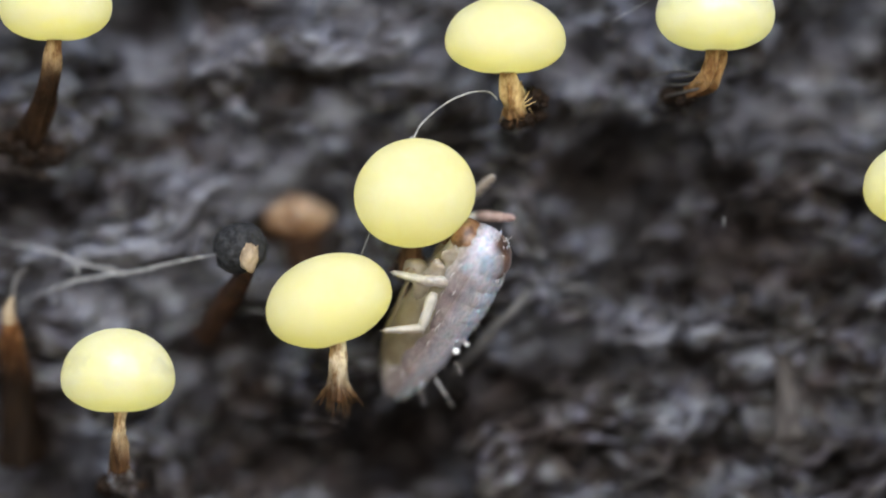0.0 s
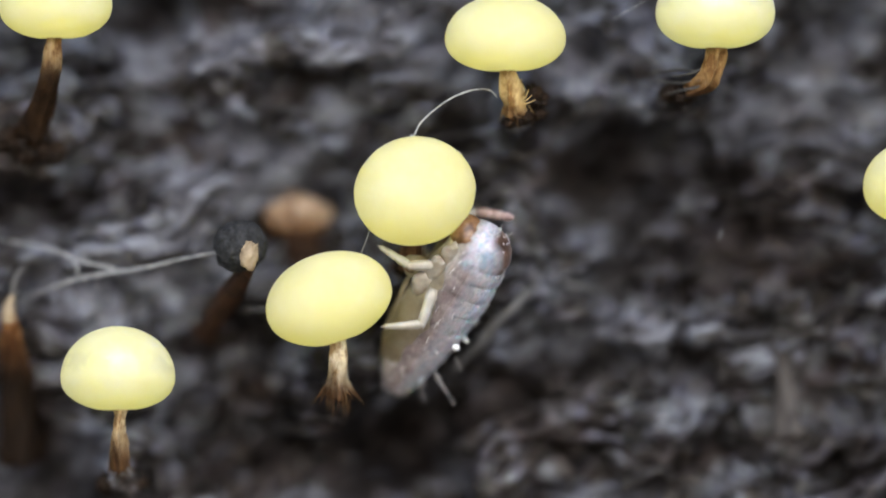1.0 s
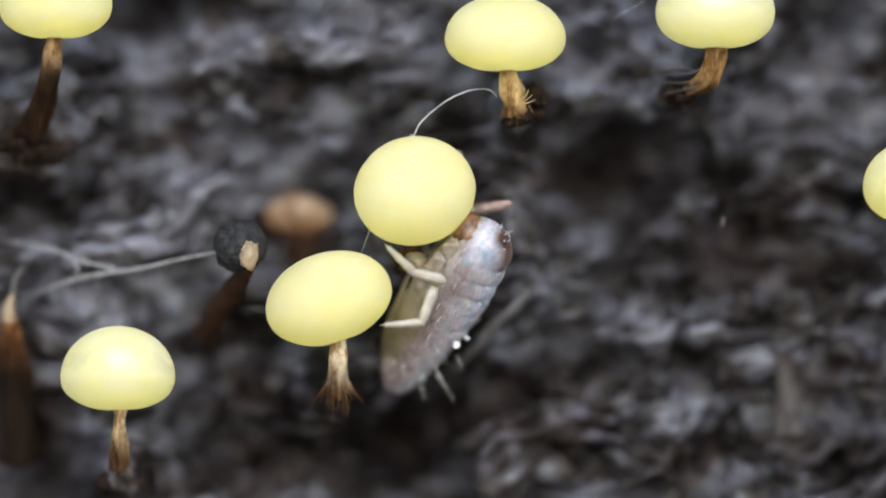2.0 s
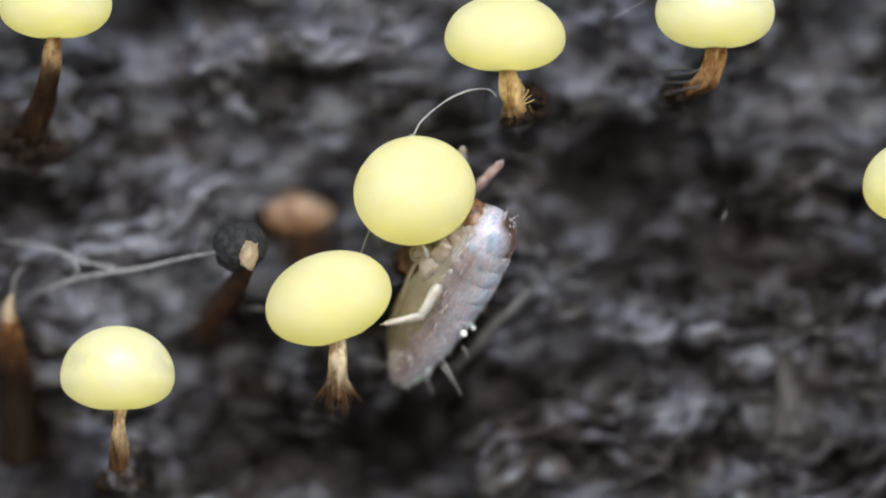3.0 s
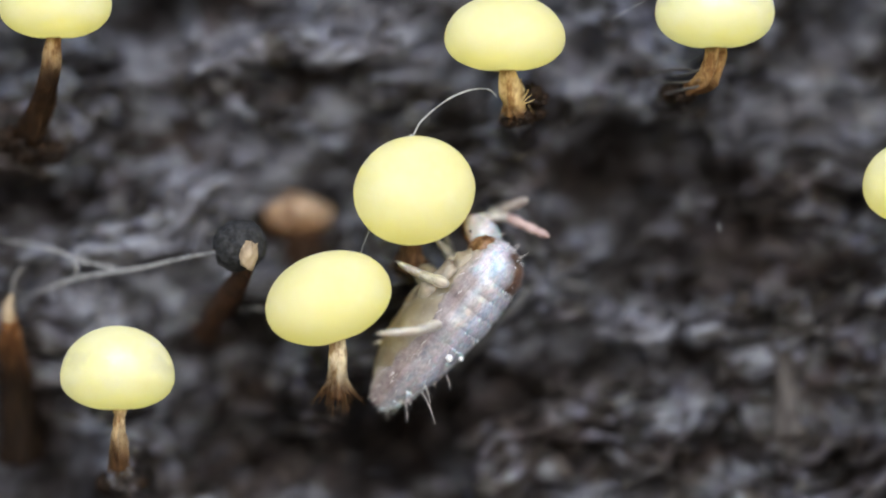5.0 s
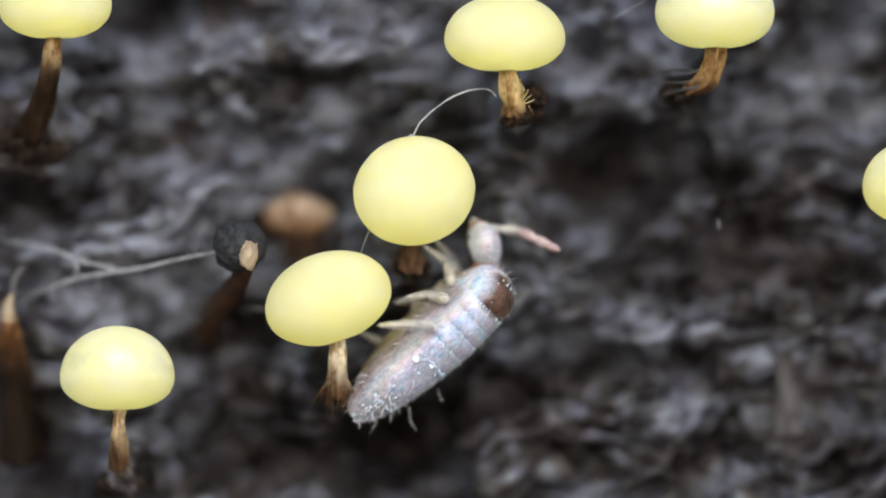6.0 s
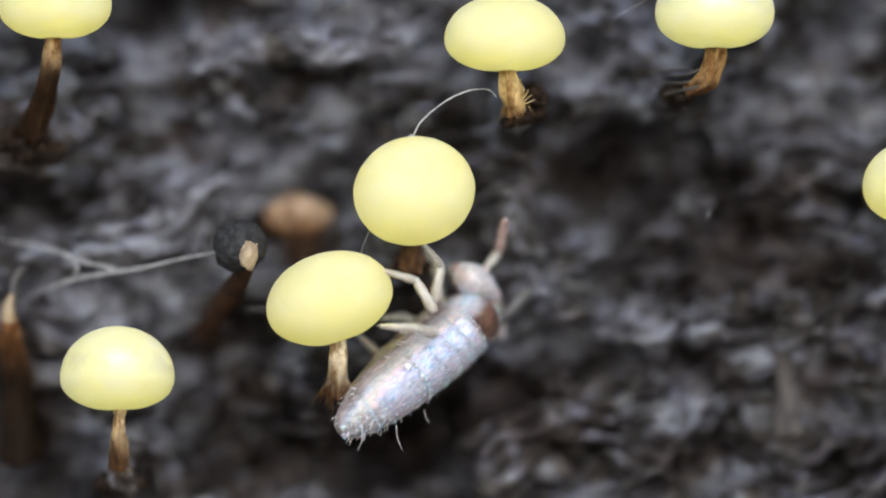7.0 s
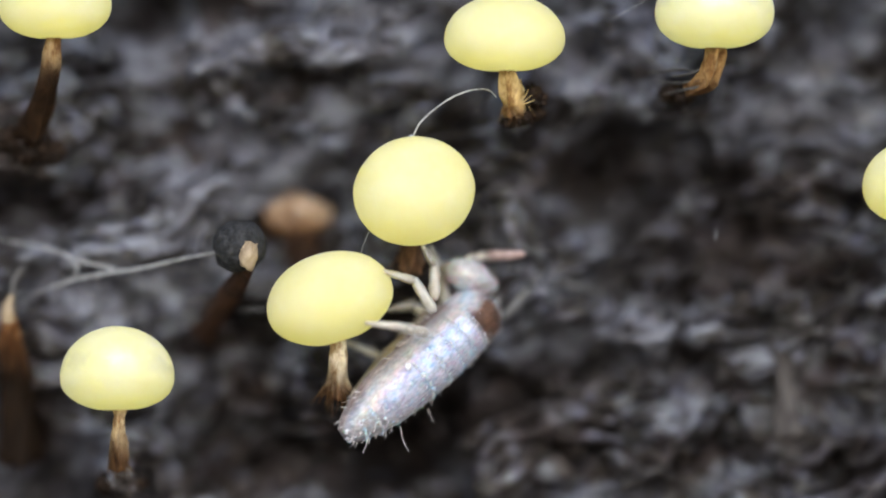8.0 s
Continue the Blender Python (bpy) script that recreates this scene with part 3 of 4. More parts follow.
def fruiting_bodies():
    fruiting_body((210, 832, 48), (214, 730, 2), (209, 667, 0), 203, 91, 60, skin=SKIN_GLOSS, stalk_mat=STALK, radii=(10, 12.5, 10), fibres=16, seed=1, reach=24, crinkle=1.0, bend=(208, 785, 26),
                  label="glossy pale yellow slime mould head on a tan stalk")
    b = fruiting_body((598, 700, 42), (599, 606, 2), (582, 530, 0), 228, 83, 79, flat=1.0, tilt=-18, skin=SKIN_DULL, stalk_mat=STALK_PALE, radii=(20, 13, 13), fibres=22, seed=2, reach=46,
                      label="matt yellow slime mould head tipped on its fringed stalk")
    c = fruiting_body((912, 200, 40), (900, 128, 2), (894, 68, 0), 214, 78, 60, skin=SKIN_DULL, stalk_mat=STALK_STRAW, radii=(19, 18, 11), fibres=14, seed=3, reach=32,
                  label="pale yellow slime mould head on a short tan stalk")
    fruiting_body((727, 470, 85), (731, 425, 50), (734, 339, 0), 216, 96, 94, flat=1.0, tilt=-12, lean=20, skin=SKIN_DULL, stalk_mat=STALK_DARK, radii=(24, 17, 14), fibres=11, seed=4, reach=44,
                  label="round pale yellow slime mould head gripped by the springtail")
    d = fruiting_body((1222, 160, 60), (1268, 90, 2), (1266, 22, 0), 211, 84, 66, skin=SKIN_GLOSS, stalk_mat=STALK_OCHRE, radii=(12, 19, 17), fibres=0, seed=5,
                  bend=(1255, 136, 22), label="glossy yellow slime mould head on a bent brown stalk")
    o = P(912, 200, 40)
    for pts in (((912, 168, 24), (928, 172, 14), (936, 158, 12)), ((916, 182, 24), (932, 183, 14), (948, 176, 16)), ((914, 188, 26), (926, 181, 18), (942, 168, 16)), ((908, 194, 26), (924, 200, 20), (932, 196, 26)), ((906, 196, 26), (914, 206, 22), (928, 209, 26))):
        part("fibre", tube([P(*p) - o for p in pts], [1.9, 1.2, 0.5], 7, 0.8, pts[0][1]), STALK_STRAW, c.children[1])
    o = P(1222, 160, 60)
    for pts in (((1244, 128, 20), (1205, 122, 50), (1150, 128, 90)), ((1240, 140, 16), (1200, 146, 48), (1160, 140, 85)), ((1246, 152, 24), (1212, 158, 44), (1178, 166, 70)), ((1250, 118, 14), (1222, 130, 30), (1190, 134, 60))):
        part("fibre", tube([P(*p) - o for p in pts], [3, 2.4, 1.2], 6, 0.3, pts[0][0]), GREY_STRAND, d.children[1])
    fruiting_body((50, 240, 110), (95, 72, 4), (98, 8, 0), 202, 84, 62, skin=SKIN_DULL, stalk_mat=STALK_LONG, radii=(30, 16, 11.5), fibres=9, seed=6, reach=50,
                  bend=(86, 145, 36), label="pale yellow slime mould head on a dark brown stalk")
    fruiting_body((1640, 490, 60), (1630, 402, 4), (1629, 330, 0), 204, 84, 70, skin=SKIN_DULL, stalk_mat=STALK, radii=(24, 19, 14), fibres=5, seed=7,
                  label="pale yellow slime mould head on a tan stalk beside bare wood")
    return b


# ---- old, burst and young fruiting bodies ----
def black_head():
    root = new("burst_fruiting_body")
    foot = (362, 580, 200)
    root.location = P(*foot)
    o = Matrix.Translation(-P(*foot))
    head = part("spore_mass", blob(48, 42, 46, 0.09, 3, 2.2, 5), SPORES, root, "open black crumbling spore mass")
    head.location = o @ P(425, 435, 34)
    part("stalk", tube([o @ P(355, 592, 225), o @ P(396, 536, 140), o @ P(438, 474, 36), o @ P(440, 432, 2)], [26, 20, 14, 12], 14, 0.4, 3), STALK_OLD, root, "dark brown bent stalk")
    torn = part("torn_skin", blob(16, 10, 25, 0.22, 11, 1.5, 4), STRAW, root, "torn pale straw-coloured skin")
    torn.location = o @ P(441, 452, -4)
    for k, (du, dv, g) in enumerate([(-15, -14, -2), (14, -16, 2)]):
        part("skin_flap", tube([o @ P(443, 447, -2), o @ P(443 + du * 0.6, 447 + dv * 0.6, -8), o @ P(443 + du, 447 + dv, g)], [5, 3, 0.8], 8, 0.4, k), STRAW, root)
    tagged(root, "burst slime mould head with black spores on a brown stalk", "slime mould")


def orange_bud():
    root = new("young_fruiting_body")
    root.location = P(530, 425, 190)
    o = Matrix.Translation(-P(530, 425, 190))
    h = part("head", blob(60, 44, 40, 0.3, 6, 1.4, 4), ORANGE, root)
    h.location = o @ P(520, 384, 282)
    part("stalk", tube([o @ P(536, 455, 300), o @ P(530, 425, 285), o @ P(526, 408, 275)], [40, 34, 26], 14, 0.3, 2), STALK_OLD, root, "short dark brown stalk")
    tagged(root, "orange-tan young slime mould bud low on the wood", "slime mould")


def bare_stalks():
    r = new("bare_stalk")
    r.location = P(25, 790, 60)
    o = Matrix.Translation(-P(25, 790, 60))
    part("stalk", tube([o @ P(30, 820, 220), o @ P(24, 720, 190), o @ P(14, 620, 150), o @ P(10, 555, 120)], [40, 32, 20, 12], 16, 0.5, 8), STALK_BARE, r, "tapering dark brown stalk")
    part("torn_tip", tube([o @ P(11, 568, 122), o @ P(10, 548, 116), o @ P(17, 522, 114)], [14, 12, 4], 10, 0.4, 4), STRAW, r, "pale straw tip")
    part("curled_hair", tube([o @ P(14, 538, 116), o @ P(20, 502, 118), o @ P(32, 478, 122), o @ P(44, 472, 126)], [6, 6, 5, 2], 8, 0.2, 4), GREY_STRAND, r)
    tagged(r, "headless dark brown stalk with a pale torn tip", "slime mould")
    r = new("bare_stalk")
    r.location = P(1405, 770, 150)
    o = Matrix.Translation(-P(1405, 770, 150))
    part("stalk", tube([o @ P(1408, 780, 160), o @ P(1402, 700, 190), o @ P(1385, 620, 200), o @ P(1372, 575, 210)], [27, 21, 18, 15], 14, 0.6, 9), STALK_FADED, r)
    tagged(r, "faded grey-brown old stalk standing on the wood", "slime mould")


def crumbs():
    rng = random.Random(4)
    # The last five are added to darken the wood round two stalk feet.
    for u, v, d, r in [(944, 172, 50, 25), (925, 206, 52, 20), (903, 214, 56, 14), (952, 200, 62, 15), (1216, 166, 72, 20), (1188, 162, 88, 17), (186, 858, 100, 18), (238, 860, 105, 16),
                       (45, 262, 128, 30), (8, 246, 136, 30), (84, 268, 136, 24),
                       (712, 474, 92, 16), (744, 472, 94, 18)]:
        ob = part("wood_crumb", blob(r, r * 0.9, r * rng.uniform(0.7, 1.0), 0.55, u, 3.2, 4), LUMP)
        ob.location = P(u, v, d)
        tagged(ob, "small blackish crumb at a stalk foot", "wood crumb", "crumbs at the stalk feet")


def strand(name, points, radii, material, label, category="thread", rough=0.9):
    o = P(*points[0])
    ob = part(name, tube([P(*p) - o for p in points], radii, 8, rough, len(label)), material)
    ob.location = o
    return tagged(ob, label, category)


def strands():
    strand("thread", [(728, 246, 4), (733, 240, 2), (748, 213, 2), (790, 179, 4), (830, 161, 8), (863, 158, 14), (880, 172, 24)], [1.2, 1.9, 1.5, 1.4, 1.7, 1.6, 1.0], THREAD,
           "fine white thread arching from head to stalk")
    strand("thread", [(722, 246, 4), (728, 240, 2), (736, 244, 4)], [1.5, 1.6, 1.5], THREAD, "tiny white thread loop on a yellow head")
    strand("thread", [(657, 402, 20), (648, 425, 16), (635, 458, 20)], [0.55, 0.55, 0.55], THREAD, "hair-thin thread between two yellow heads")
    strand("thread", [(1085, 32, 60), (1118, 14, 50), (1150, -4, 40)], [0.5, 0.6, 0.5], THREAD, "short fine grey thread above the wood")
    web = new("web")
    web.location = P(180, 478, 110)
    o = Matrix.Translation(-P(180, 478, 110))
    for pts, rad in [([(-40, 418, 170), (30, 430, 150), (92, 443, 122), (138, 462, 114), (200, 476, 106)], [0.8, 0.9, 2.2, 1.9, 1.8]),
                     ([(50, 522, 140), (110, 500, 125), (150, 490, 115), (250, 474, 95), (330, 456, 75), (385, 446, 58)], [1.3, 1.8, 2.5, 2.2, 1.9, 1.6]),
                     ([(120, 454, 116), (132, 474, 114), (130, 494, 117)], [1.7, 1.5, 1.6]),
                     ([(420, 552, 150), (445, 547, 140), (475, 550, 135)], [0.6, 0.9, 0.6])]:
        part("strand", tube([o @ P(*p) for p in pts], rad, 8, 0.9, 3), THREAD, web)
    tagged(web, "pale branching web strands stretched over the wood", "web")
    strand("grey_strand", [(800, 660, 190), (850, 605, 150), (900, 555, 135), (935, 515, 140)], [8, 10, 10, 8], FOGGY, "soft grey strand leaning from the wood", "strand")
    strand("grey_strand", [(940, 490, 220), (1000, 502, 195), (1080, 520, 215)], [3, 5, 4], FOGGY, "soft grey strand lying along the wood", "strand")


# ---- the springtail: x forward, y to its left, z towards its back ----
PROFILE = [(-186, 9), (-182, 20), (-165, 33), (-130, 47), (-90, 57), (-40, 63), (20, 65), (70, 63), (115, 60), (145, 56), (164, 49), (177, 36), (184, 20), (187, 6)]


def girth(x):
    return float(np.interp(x, [p[0] for p in PROFILE], [p[1] for p in PROFILE]))


def arch(x):
    """How high the back stands for its girth: it sinks towards the tail."""
    return 1.0 - 0.12 * min(max((40 - x) / 150, 0), 1)


def tergite(x0, x1, seed, flare):
    """One ring of the body; its hind edge stands a little proud of the next."""
    bm = bmesh.new()
    rings, sides, steps = [], 56, (0, 0.03, 0.07, 0.12, 0.2, 0.3, 0.42, 0.55, 0.68, 0.8, 0.9, 1)
    for i, f in enumerate(steps):
        x = x0 + (x1 - x0) * f
        r = girth(x)
        lip = flare * (1.5 * math.sin(math.pi * f) ** 0.8 - 0.3)
        if i == 0:
            rings.append([bm.verts.new((x + 4, 0, 0)) for _ in range(1)])
        ring = []
        for k in range(sides):
            a = 2 * math.pi * k / sides
            cy, cz = math.cos(a), math.sin(a)
            top = min(max((cz - 0.15) / 0.7, 0), 1)
            g = r * (1 + lip * ((0.4 if x0 > 100 else 0.15) + (0.6 if x0 > 100 else 0.85) * top * top * (3 - 2 * top)) + 0.02 * noise.noise(Vector((cy * 2, cz * 2, x / 30))) + 0.02 * noise.noise(Vector((cy * 4, cz * 4, x / 14))) + 0.006 * noise.noise(Vector((cy * 9, cz * 9, x / 7))))
            ragged = (1 - f) ** 4 * 4 * max(cz, 0) * noise.noise(Vector((cy * 6, cz * 6, seed)))
            ring.append(bm.verts.new((x + ragged, g * 0.88 * cy, g * cz * (arch(x) if cz > 0 else 0.94))))
        rings.append(ring)
    rings.append([bm.verts.new((x1 - 2, 0, 0))])
    for p, q in zip(rings, rings[1:]):
        if len(p) == 1:
            for k in range(sides):
                bm.faces.new((p[0], q[(k + 1) % sides], q[k]))
        elif len(q) == 1:
            for k in range(sides):
                bm.faces.new((p[k], p[(k + 1) % sides], q[0]))
        else:
            for k in range(sides):
                bm.faces.new((p[k], p[(k + 1) % sides], q[(k + 1) % sides], q[k]))
    for v in bm.verts:
        v.co *= S
    bmesh.ops.recalc_face_normals(bm, faces=bm.faces)
    return bm


def hairs(rows):
    """Bristles: (foot, way, length, thickness)."""
    bm = bmesh.new()
    for foot, way, length, thick in rows:
        a, w = Vector(foot) * S, Vector(way).normalized()
        side = w.orthogonal().normalized()
        tube([a, a + w * length * 0.5 * S + side * length * 0.06 * S, a + w * length * S - side * length * 0.04 * S], [thick, thick * 0.8, thick * 0.25], 5, 0, 0, bm)
    return bm


def coat(x0, x1, seed, count):
    rng = random.Random(seed)
    rows = []
    for _ in range(count):
        x = rng.uniform(x0, x1)
        a = rng.uniform(-0.6, math.pi + 0.6)
        r = girth(x)
        n = Vector((0, math.cos(a) * 0.88, math.sin(a) * arch(x)))
        stands = rng.random() < 0.3
        rows.append((Vector((x, 0, 0)) + n * (r - 1), Vector((-1.0, 0, 0)) + n * (1.1 if stands else rng.uniform(0.05, 0.3)), rng.uniform(8, 17), 0.8 if stands else rng.uniform(0.35, 0.6)))
    return hairs(rows)


def scales(x0, x1, seed, edge, loose):
    """Thin leaf-shaped scales: a ragged fringe on the hind edge of a plate, and some loose ones over its back."""
    rng = random.Random(seed + 40)
    bm = bmesh.new()
    for k in range(edge + loose):
        x = x0 + rng.uniform(0, 5) if k < edge else rng.uniform(x0 + 6, x1 - 6)
        a = rng.uniform(0.8, math.pi - 0.1)
        r = girth(x) * (1.02 if k < edge else 1.015)
        n = Vector((0, math.cos(a) * 0.9, math.sin(a))).normalized()
        foot = Vector((x + 3, r * 0.88 * math.cos(a), r * math.sin(a) * arch(x)))
        lift = rng.uniform(0.1, 0.45) if k < edge else rng.uniform(0.05, 0.28)
        way = (Vector((-1, rng.uniform(-0.3, 0.3), rng.uniform(-0.3, 0.3))) + n * lift).normalized()
        side = way.cross(n).normalized()
        up = side.cross(way).normalized() * 0.35
        le, w = rng.uniform(5, 9), rng.uniform(1.2, 2.4)
        rim = [foot - side * w * 0.5, foot + way * le * 0.45 - side * w, foot + way * le * 0.85 - side * w * 0.6, foot + way * le,
               foot + way * le * 0.85 + side * w * 0.6, foot + way * le * 0.45 + side * w, foot + side * w * 0.5]
        lower, upper = [[bm.verts.new((p + d) * S) for p in rim] for d in (-up, up)]
        bm.faces.new(upper)
        bm.faces.new(lower[::-1])
        for i in range(7):
            bm.faces.new((lower[i], lower[(i + 1) % 7], upper[(i + 1) % 7], upper[i]))
    bmesh.ops.recalc_face_normals(bm, faces=bm.faces)
    return bm


def limb(length, r0, r1, r2, seed=0, claw=False):
    """A rounded limb along x from the origin."""
    st = [(-r0 * 0.6, r0 * 0.5, 0), (0, r0 * 0.8, 0), (length * 0.1, r0, 0), (length * 0.3, r0 * 1.03, 0), (length * 0.48, r1 * 0.86, 0), (length * 0.58, r1 * 0.98, 0), (length * 0.84, r2 * 1.12, 0), (length * 0.93, r2 * 0.86, 0), (length, r2, 0), (length + r2 * 0.5, r2 * 0.45, 0)]
    if claw:
        st += [(length + 5, r2 * 0.3, -1), (length + 10, 0.6, -3)]
    return lathe(st, 16)


def beads(parts):
    """An antenna's run of swelling joints along x: (length, start, middle, end)."""
    st, x = [(-3, parts[0][1] * 0.5, 0)], 0.0
    for le, a, b, c in parts:
        st += [(x, a, 0), (x + le * 0.3, (a + b) / 2 * 1.02, 0), (x + le * 0.65, b, 0), (x + le * 0.9, c, 0), (x + le, c * 0.97, 0)]
        x += le
    st.append((x + 3, 1.0, 0))
    return lathe(st, 18)


SEGMENTS = [("abdomen_tip", -186, -150, 0.02), ("abdomen_segment", -160, -122, 0.015), ("abdomen_segment", -132, -8, 0.02), ("abdomen_segment", -20, 28, 0.03),
            ("abdomen_segment", 18, 62, 0.055), ("abdomen_segment", 52, 94, 0.06), ("thorax_segment", 84, 126, 0.06), ("thorax_segment", 114, 186, 0.06)]


def springtail():
    root = new("springtail")
    tagged(root, "tiny pearly grey springtail with iridescent scales clinging to yellow heads", "springtail")
    for i, (name, x0, x1, fl) in enumerate(SEGMENTS):
        seg = part(name, tergite(x0, x1, i * 3.7, fl), CUTICLE, root)
        k = (x1 - x0) / 40
        tagged(part("bristle_coat", coat(x0 + 2, x1 - 6, i, int((18 if i == 0 else 34) * k)), HAIR, seg), kind="stuff")
        tagged(part("scale_fringe", scales(x0, x1, i, int(12 + girth(x0) * 0.4), int(14 * k)), SCALE, seg, "loose pearly scales"), kind="stuff")
        if i == 7:
            tuft = [((174 + 3 * math.sin(q * 2.1), 2 + 3 * q, 26 - 3 * q), (1.0, 0.35 * math.sin(q * 2.7), 0.25 + 0.35 * math.sin(q * 1.3)), 18 + 7 * math.sin(q * 1.9), 0.8) for q in range(9)]
            tagged(part("bristle_tuft", hairs(tuft), HAIR, seg, "tuft of white bristles behind the head"), kind="stuff")
        if i in (1, 2):
            rows = [((-145, 10, 36), (-0.7, 0.2, 0.9), 40, 0.7), ((-152, -20, 24), (-0.9, -0.5, 0.1), 36, 0.8)] if i == 1 else [((-112, 18, 52), (-0.45, 0.1, 1.0), 66, 0.8), ((-96, 34, 48), (-0.5, 0.4, 1.0), 42, 0.7), ((-60, 20, 66), (-0.6, 0.2, 1.0), 30, 0.7), ((-100, -44, 36), (-0.5, -0.9, 0.4), 48, 0.8), ((-40, -54, 40), (-0.4, -0.9, 0.4), 26, 0.7)]
            for rw in rows:
                part("long_bristle", hairs([rw]), HAIR, seg)
    part("collar", lathe([(118, 30, -14), (135, 44, -14), (158, 42, -20), (174, 28, -30), (182, 8, -36)], 28), AMBER, root, "bare amber-brown collar behind the head")
    part("belly", lathe([(-178, 3, -6), (-160, 18, -8), (-110, 44, -14), (-20, 58, -15), (70, 52, -14), (140, 38, -12), (160, 12, -12)], 24), BELLY, root, "pale yellowish belly")
    furca = part("furca", tube([Vector(p) * S for p in ((-172, 0, -12), (-125, 0, -38), (-75, 2, -58), (-15, 4, -70))], [6, 15, 14, 8], 14, 0.1, 2), BELLY, root, "pale folded jumping fork")
    for y in (-8, 10):
        part("prong", tube([Vector(p) * S for p in ((-18, y * 0.5, -73), (15, y, -78), (42, y, -76))], [6, 4, 2], 10), BELLY, furca)
    for x, z, r in ((112, -40, 15), (76, -48, 17), (36, -50, 18)):
        for y in (1, -1):
            part("coxa", blob(r * 1.75, r * 0.7, r * 1.45, 0.24, x, 1.6, 4, (x, 34 * y, z + 5)), COXA, root, "pale bulging leg base")
    col = part("collophore", blob(22, 18, 26, 0.12, 5, 1.6, 3, (48, 10, -76)), BELLY, root, "pale bulging belly tube")
    part("ring", tube([Vector((48 + 8 * math.cos(a), 27, -86 + 8 * math.sin(a))) * S for a in [k * 0.62 for k in range(10)]], [1.2] * 10, 6), AMBER, col)
    drop = part("droplet", blob(7, 7, 7, 0, 0, 1, 3), DROP, root, "clear shiny droplet")
    drop.location = Vector((-32, 44, 56)) * S
    drop = part("droplet", blob(4, 4, 5, 0, 0, 1, 3), DROP, root, "small clear bluish droplet")
    drop.location = Vector((-22, 16, 67)) * S
    head = part("head", lathe([(-58, 6, -6), (-53, 13, -6), (-44, 17, -4), (-36, 21, -2), (-24, 27, 0), (-10, 31, 1), (8, 32, 1), (24, 28, -2), (38, 19, -7), (45, 6, -9)], 32, 0.95), HEADSKIN, root, "pale brownish head")
    for y in (1, -1):
        ob = part("eye_patch", blob(5, 2.5, 4, 0.1, 2, 2, 2), EYE, head)
        ob.location = Vector((22, 24 * y, 6)) * S
    part("mouth_cone", lathe([(28, 17, -9), (40, 13, -14), (50, 5, -18)], 14), LIMB, head)
    tagged(part("bristle_coat", hairs([((-26 + 7 * k, 8 * math.sin(k * 2.4), 24 + 7 * math.sin((k + 1) * 0.5)), (0.1 * math.sin(k), 0.4 * math.sin(k * 1.7), 1), 17, 1.0) for k in range(8)]), HAIR, head), kind="stuff")
    limbs = {}
    for name in ("near", "far"):
        a = part("antenna", beads([(24, 7.5, 8.5, 7), (38, 7, 9, 7.5)]), LIMB, root, "jointed antenna, pale at its base")
        limbs[name] = (a, part("flagellum", beads([(38, 7.5, 9.5, 8), (28, 7.5, 9, 7.5), (24, 7, 7.5, 4)]), ROSE if name == "near" else PALE_ROSE, a, "rose-brown outer antenna joints" if name == "near" else "pale rosy outer antenna joints"))
    for name in ("fore", "mid", "hind", "fore_off", "mid_off", "hind_off"):
        a = part("leg", limb(62, 10.5, 10, 8), LIMB, root, "pale translucent leg")
        tib = part("tibia", limb(64, 7.8, 7.2, 4.8, 1, True), LIMB, a)
        tagged(part("bristle_coat", hairs([((12 + 9 * k, 0, 6 * (-1) ** k), (0.4, 0.3, (-1) ** k), 12, 0.7) for k in range(6)]), HAIR, tib), kind="stuff")
        limbs[name] = (a, tib)
    return root, head, limbs


def clear():
    m, nt, b = mat("clear_drop")
    b.inputs["Base Color"].default_value = (0.9, 0.92, 0.95, 1)
    b.inputs["Roughness"].default_value = 0.04
    b.inputs["Specular IOR Level"].default_value = 1.0
    b.inputs["Transmission Weight"].default_value = 0.5
    return m


DROP = clear()

# ---- how the springtail moves ----
# seconds; tail u, v; front u, v; roll towards the lens; depth of the middle; which way the front leans in depth
# Rows of walk() for the springtail: time, joint places fitted to the camera's view, depth, side to which a joint bends.
BODY = [(0.0, 690, 694, 872, 404, -4, 62, -1), (1.0, 690, 690, 872, 401, -4, 62, -1), (1.7, 690, 690, 872, 401, -4, 62, -1), (2.8, 700, 676, 882, 372, -3, 62, -1),
        (3.0, 702, 678, 883, 372, -3, 62, -1), (3.5, 699, 673, 889, 374, -3, 62, -1), (3.8, 688, 668, 889, 398, -4, 62, -1), (4.0, 679, 666, 882, 406, -4, 62, -1),
        (4.2, 676, 674, 881, 416, -2, 62, -1), (4.5, 678, 712, 887, 416, 2, 60, -1), (4.7, 676, 716, 897, 426, 6, 58, -1), (5.3, 656, 716, 910, 446, 22, 55, 1),
        (5.8, 640, 716, 912, 462, 45, 52, 1), (6.0, 622, 738, 897, 486, 50, 52, 1), (6.2, 617, 752, 893, 502, 53, 52, 1), (6.5, 608, 756, 880, 520, 57, 50, 1),
        (7.0, 602, 764, 869, 538, 60, 50, 1), (7.5, 616, 764, 876, 536, 60, 50, 1), (8.0, 610, 771, 870, 530, 62, 50, 1)]
